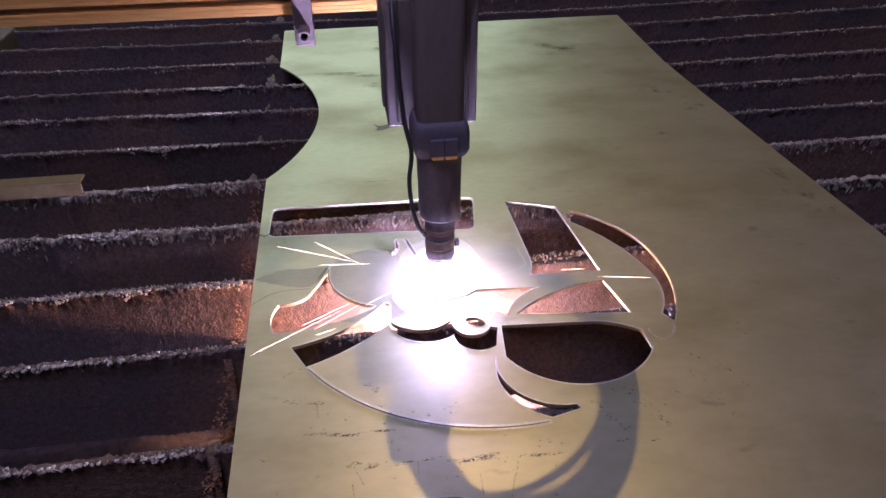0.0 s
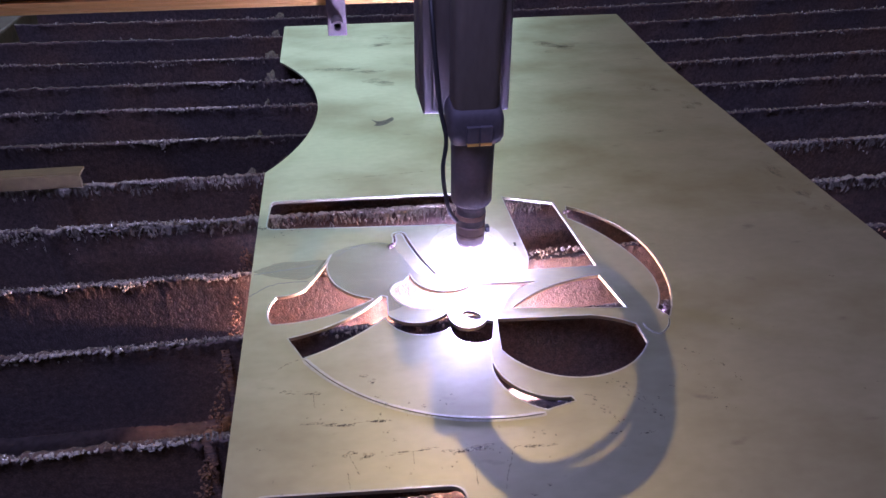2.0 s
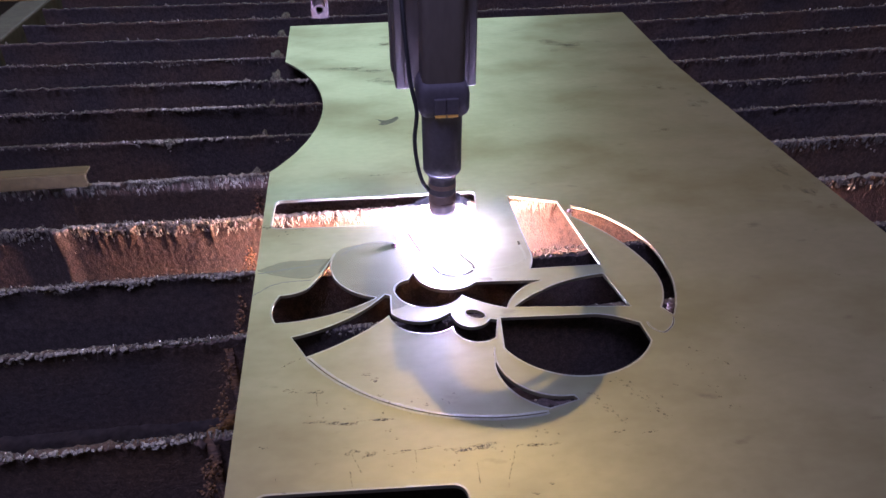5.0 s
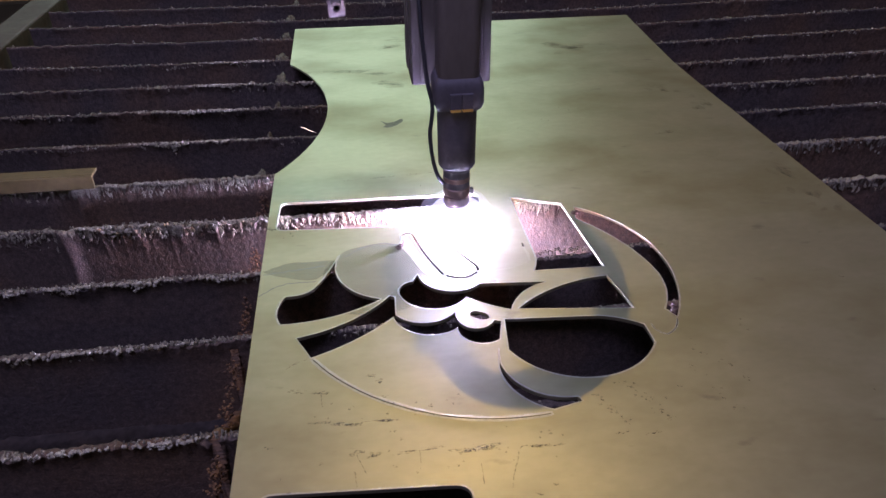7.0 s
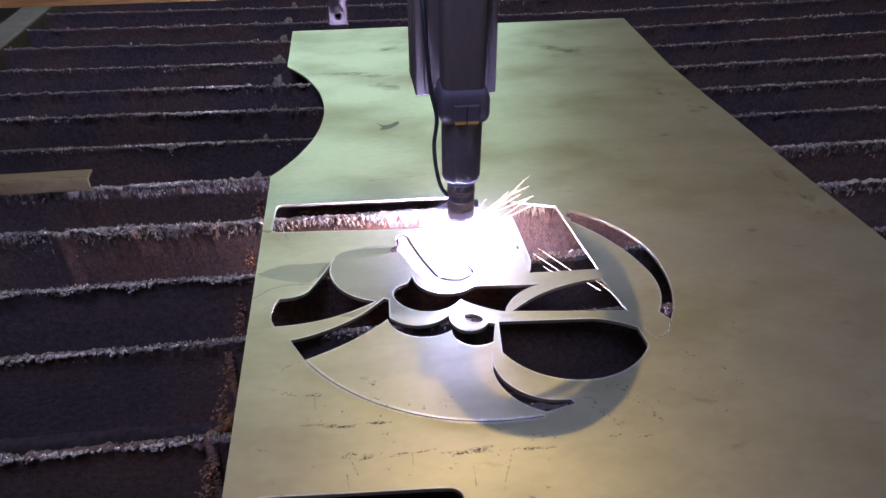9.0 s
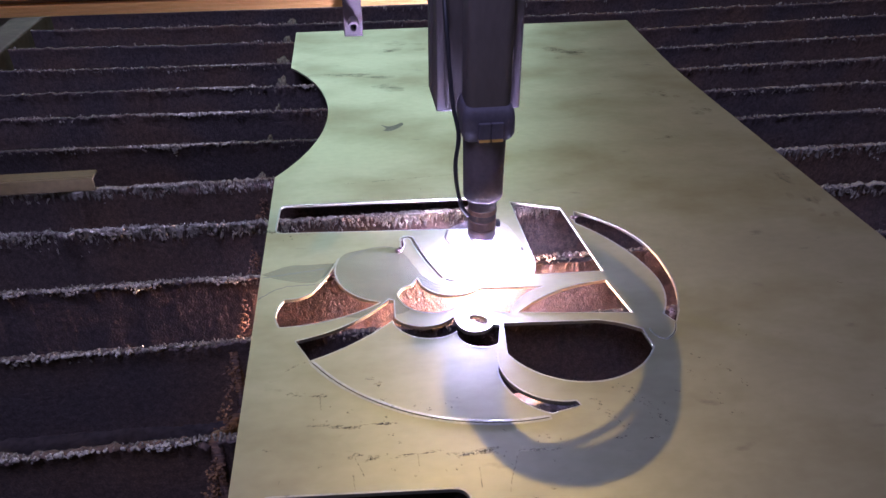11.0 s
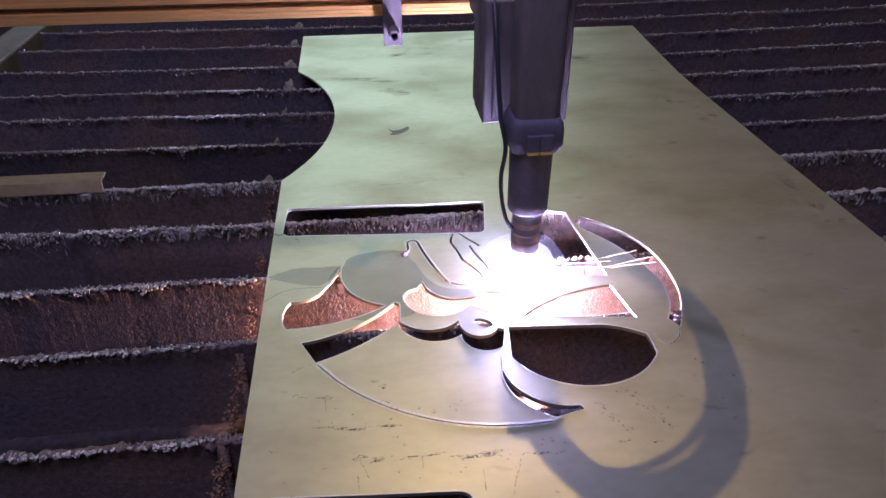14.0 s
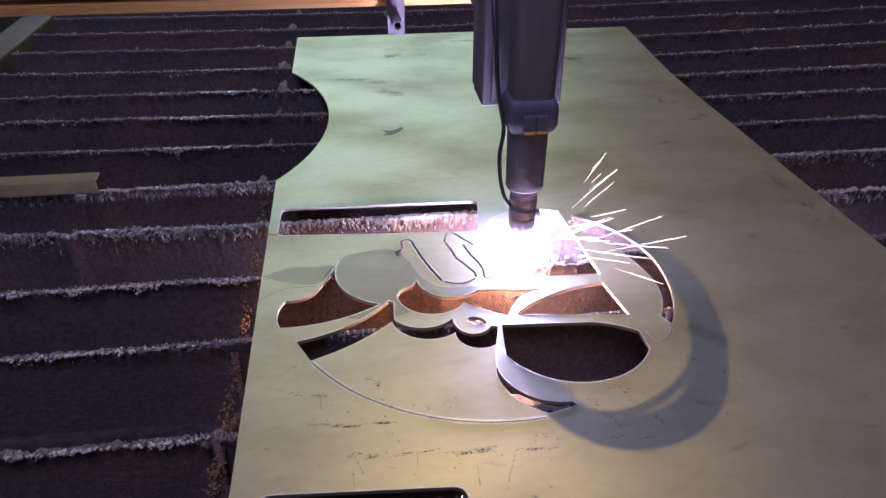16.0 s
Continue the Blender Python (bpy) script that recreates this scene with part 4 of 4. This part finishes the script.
    for z0, z1 in ((0.1905, 0.2015), (0.2065, 0.2190)):
        bm = bmesh.new()
        h = (z1 - z0) / 3
        face = [(0.1958, z0)]
        for k in range(3):
            face += [(0.1876, z0 + k * h), (0.1870, z0 + k * h + 0.0004), (0.1870, z0 + (k + 1) * h - 0.0008), (0.1876, z0 + (k + 1) * h - 0.0005)]
        face += [(0.1958, z1)]
        a, c = [[bm.verts.new((x, y, z)) for y, z in face] for x in (-1.05, -0.0225)]
        for k in range(len(face)):
            m = (k + 1) % len(face)
            bm.faces.new((a[k], c[k], c[m], a[m]))
        bm.faces.new(a)
        bm.faces.new(c[::-1])
        part("rail", bm, COPPER, arm, "bright copper-coloured grooved rail")
    part("rail_stop", box(bmesh.new(), -0.0222, -0.012, 0.1870, 0.2000, 0.1900, 0.2200, 0.0008), ALU, arm)
    bracket = part("bracket", box(bmesh.new(), -0.1130, -0.0947, 0.1720, 0.1750, 0.1650, 0.2600, 0.0008), ALU, torch, "bare aluminium bracket strip")
    bm = bmesh.new()
    ring = [(0.0034, 0.0), (0.0054, 0.0), (0.0054, 0.0230), (0.0034, 0.0230)]
    loops = [[bm.verts.new((-0.1035 + r * math.cos(2 * math.pi * k / 20), 0.1500 + d, 0.1800 + r * math.sin(2 * math.pi * k / 20))) for k in range(20)] for r, d in ring]
    for a, b in zip(loops, loops[1:] + loops[:1]):
        for k in range(20):
            bm.faces.new((a[k], b[k], b[(k + 1) % 20], a[(k + 1) % 20]))
    part("spacer_tube", bm, HOUSING, bracket, "dark hollow spacer tube", True)
    bm = bmesh.new()
    loops = [[bm.verts.new((-0.1035 + r * math.cos(2 * math.pi * k / 20), 0.1496 + d, 0.1800 + r * math.sin(2 * math.pi * k / 20))) for k in range(20)]
             for r, d in ((0.0036, 0.0), (0.0056, 0.0), (0.0056, 0.0012), (0.0036, 0.0012))]
    for a, b in zip(loops, loops[1:] + loops[:1]):
        for k in range(20):
            bm.faces.new((a[k], b[k], b[(k + 1) % 20], a[(k + 1) % 20]))
    part("tube_rim", bm, ALU, bracket, "bright cut rim")
    # the arc: a white-hot core round the cut, in shells that imitate camera glare
    bm = bmesh.new()
    bmesh.ops.create_icosphere(bm, subdivisions=4, radius=1)
    for v in bm.verts:
        q = 1 + 0.10 * noise.noise(v.co * 2.1)
        v.co = Vector((v.co.x * 0.0110 * q, v.co.y * 0.0110 * q, v.co.z * 0.0075 * q + 0.0028))
    part("arc_core", bm, ARC, torch, "blinding white plasma arc", True)
    # glare built as nested emitting shells, thinning outwards
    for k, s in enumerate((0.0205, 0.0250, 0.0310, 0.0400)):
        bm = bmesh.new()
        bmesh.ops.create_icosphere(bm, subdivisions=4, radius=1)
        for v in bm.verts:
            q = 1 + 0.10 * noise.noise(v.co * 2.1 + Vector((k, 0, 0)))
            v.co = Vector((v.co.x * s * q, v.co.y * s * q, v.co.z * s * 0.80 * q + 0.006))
        part("arc_glare_shell", bm, HALO[k], torch, soft=True)
    # molten metal blown out below the sheet, trailing behind the cut
    bm = bmesh.new()
    bmesh.ops.create_icosphere(bm, subdivisions=3, radius=1)
    for v in bm.verts:
        q = 1 + 0.2 * noise.noise(v.co * 1.8)
        v.co = Vector((v.co.x * 0.0035 * q, v.co.y * 0.0035 * q, v.co.z * 0.0110 * q - 0.0195))
    return torch, part("molten_spray", bm, SPRAY, torch, "white-hot spray of molten metal", True)


# fans of sparks: seconds, direction and spread in degrees over the sheet, count, nearest and farthest reach, height
SPARKS = [
    (0.0, -147, 9, 5, 0.05, 0.15, 0.006), (0.0, 172, 12, 3, 0.05, 0.11, 0.02), (0.0, -17, 3, 2, 0.10, 0.20, 0.02), (0.5, -150, 14, 4, 0.05, 0.12, 0.01),
    (1.0, -60, 40, 3, 0.04, 0.09, 0.01), (3.0, -14, 14, 4, 0.09, 0.15, -0.01), (6.5, 100, 40, 8, 0.03, 0.09, 0.035), (7.0, 118, 1, 1, 0.33, 0.34, -0.02), (7.5, -15, 30, 3, 0.06, 0.13, -0.01), (12.5, -108, 14, 3, 0.17, 0.24, 0.02),
    (8.0, -35, 25, 4, 0.06, 0.12, -0.01), (8.5, -50, 18, 10, 0.09, 0.20, -0.004), (8.5, 20, 20, 5, 0.05, 0.09, 0.01),
    (9.0, 40, 26, 12, 0.03, 0.085, 0.015), (9.0, -30, 14, 8, 0.09, 0.16, -0.03), (12.5, -155, 9, 5, 0.09, 0.16, 0.006), (12.5, -112, 16, 6, 0.07, 0.15, 0.006), (12.5, -80, 12, 4, 0.08, 0.15, 0.006), (12.5, -45, 10, 4, 0.06, 0.11, 0.006), (12.5, -35, 8, 3, 0.05, 0.10, 0.004),
]
MORE_SPARKS = [
    (13.0, -62, 12, 4, 0.05, 0.15, 0.01), (13.5, -60, 45, 5, 0.04, 0.09, 0.01), (14.0, -5, 22, 7, 0.05, 0.11, 0.010), (14.5, -8, 20, 15, 0.05, 0.13, 0.012),
    (14.5, -70, 30, 4, 0.04, 0.075, 0.006), (15.0, -6, 20, 15, 0.05, 0.14, 0.012), (15.0, -24, 6, 4, 0.13, 0.20, 0.01), (15.5, -2, 22, 10, 0.05, 0.12, 0.012),
    (16.0, -10, 28, 18, 0.05, 0.12, 0.010), (16.0, 36, 7, 6, 0.105, 0.135, 0.035),
]


def sparks():
    """White-hot droplets: each waits in the torch, flies out in a moment and drops among the slats."""
    rng = random.Random(5)
    meshes = []
    for length, r in ((0.020, 0.00014), (0.045, 0.00013), (0.080, 0.00012)):
        bm = bmesh.new()
        line = [Vector((length * (k / 6 - 0.5), 0, 0)) for k in range(7)]
        rings = [[bm.verts.new(q + Vector((0, rr * math.cos(a), rr * math.sin(a)))) for a in [2 * math.pi * s / 6 for s in range(6)]]
                 for q, rr in zip(line, [r * w for w in (0.15, 0.5, 0.8, 1.0, 1.1, 1.0, 0.4)])]
        for a, c in zip(rings, rings[1:]):
            for s in range(6):
                bm.faces.new((a[s], a[(s + 1) % 6], c[(s + 1) % 6], c[s]))
        bm.faces.new(rings[0][::-1])
        bm.faces.new(rings[-1])
        me = bpy.data.meshes.new("spark")
        bm.to_mesh(me)
        bm.free()
        me.materials.append(EMBER)
        meshes.append(me)
    out = []
    for t, way, spread, count, near, far, height in SPARKS + MORE_SPARKS:
        _, tx, ty = torch_line(t, t + 0.001, 1)[0] if t < 16 else TORCH[-1]
        for _ in range(count):
            a = radians(way + rng.uniform(-spread, spread))
            d = rng.uniform(near, far)
            size = rng.choice((0, 1, 1, 2))
            lift = math.degrees(math.atan2(height, 0.08)) + rng.uniform(-12, 12)
            ob = tagged(new("spark", meshes[size]), "glowing orange-white spark flying from the arc", "spark", "sparks from the cut")
            here = Vector((tx, ty, 0.006)) + Vector((math.cos(a), math.sin(a), 0)) * d + Vector((0, 0, height * rng.uniform(0.4, 1.2)))
            turn = (lift * -1, math.degrees(a))
            rest = (-85 if turn[0] <= 0 else 85, turn[1])
            rows = [(s, pose(x, y, 0.100, 0, *rest)) for s, x, y in TORCH if s < t - 0.12]
            if t > 0.1:
                _, bx, by = torch_line(t - 0.1, t, 1)[0]
                rows.append((t - 0.1, pose(bx, by, 0.100, 0, *rest)))
            rows.append((t, pose(*here, 0, *turn)))
            if t < 15.9:
                gone = here + Vector((math.cos(a), math.sin(a), 0)) * d * 0.8
                rows.append((t + 0.14, pose(gone.x, gone.y, -0.133, 0, *turn)))
                rows.append((16.0, pose(gone.x, gone.y, -0.133, 0, *turn)))
            out.append((ob, rows))
    return out


def room():
    """Plain dim workshop walls, floor and ceiling that close the place."""
    for name, b in (("floor", (-4, 4, -4, 4, -0.95, -0.90)), ("ceiling", (-4, 4, -4, 4, 3.0, 3.05)), ("wall_north", (-4, 4, 4, 4.1, -0.9, 3.0)),
                    ("wall_south", (-4, 4, -4.1, -4, -0.9, 3.0)), ("wall_west", (-4.1, -4, -4, 4, -0.9, 3.0)), ("wall_east", (4, 4.1, -4, 4, -0.9, 3.0))):
        tagged(part(name, box(bmesh.new(), *b), WALL), "plain dim workshop " + name.split("_")[0], name.split("_")[0], kind="structure")


room()
table()
for i in range(len(SLATS)):
    slat(i)
cross_bar(-0.017, 0.004)
cross_bar(0.805, 0.006)
steel_strip()
SHEET, BITS = steel_sheet()
TORCH_OB, SPRAY_OB = plasma_torch()
FLYING = sparks()


def motions():
    walk(TORCH_OB, [(t, pose(x, y, 0)) for t, x, y in TORCH])
    # height set by which slat bays it lights: deep first, later inside the arc
    walk(SPRAY_OB, [(t, pose(0, y, z)) for t, y, z in ((0.0, 0.0, -0.078), (2.3, 0.0, -0.078), (3.0, -0.012, -0.070), (4.2, -0.030, -0.060), (5.0, -0.006, -0.010), (5.8, 0.0, 0.020), (9.0, 0.0, 0.020),
                                                       (10.3, 0.002, 0.014), (11.3, 0.0, -0.005), (12.5, 0.0, 0.003), (14.6, 0.0, -0.045), (15.5, -0.008, -0.004), (16.0, -0.014, 0.004))])
    for ob, c, t in BITS:
        up, down = pose(c.x, c.y, 0), pose(c.x, c.y, -0.132)
        walk(ob, [(0.0, up), (t, up), (min(15.95, t + 0.14), pose(c.x, c.y, -0.132)), (16.0, down)])

    for ob, rows in FLYING:
        walk(ob, rows)


motions()
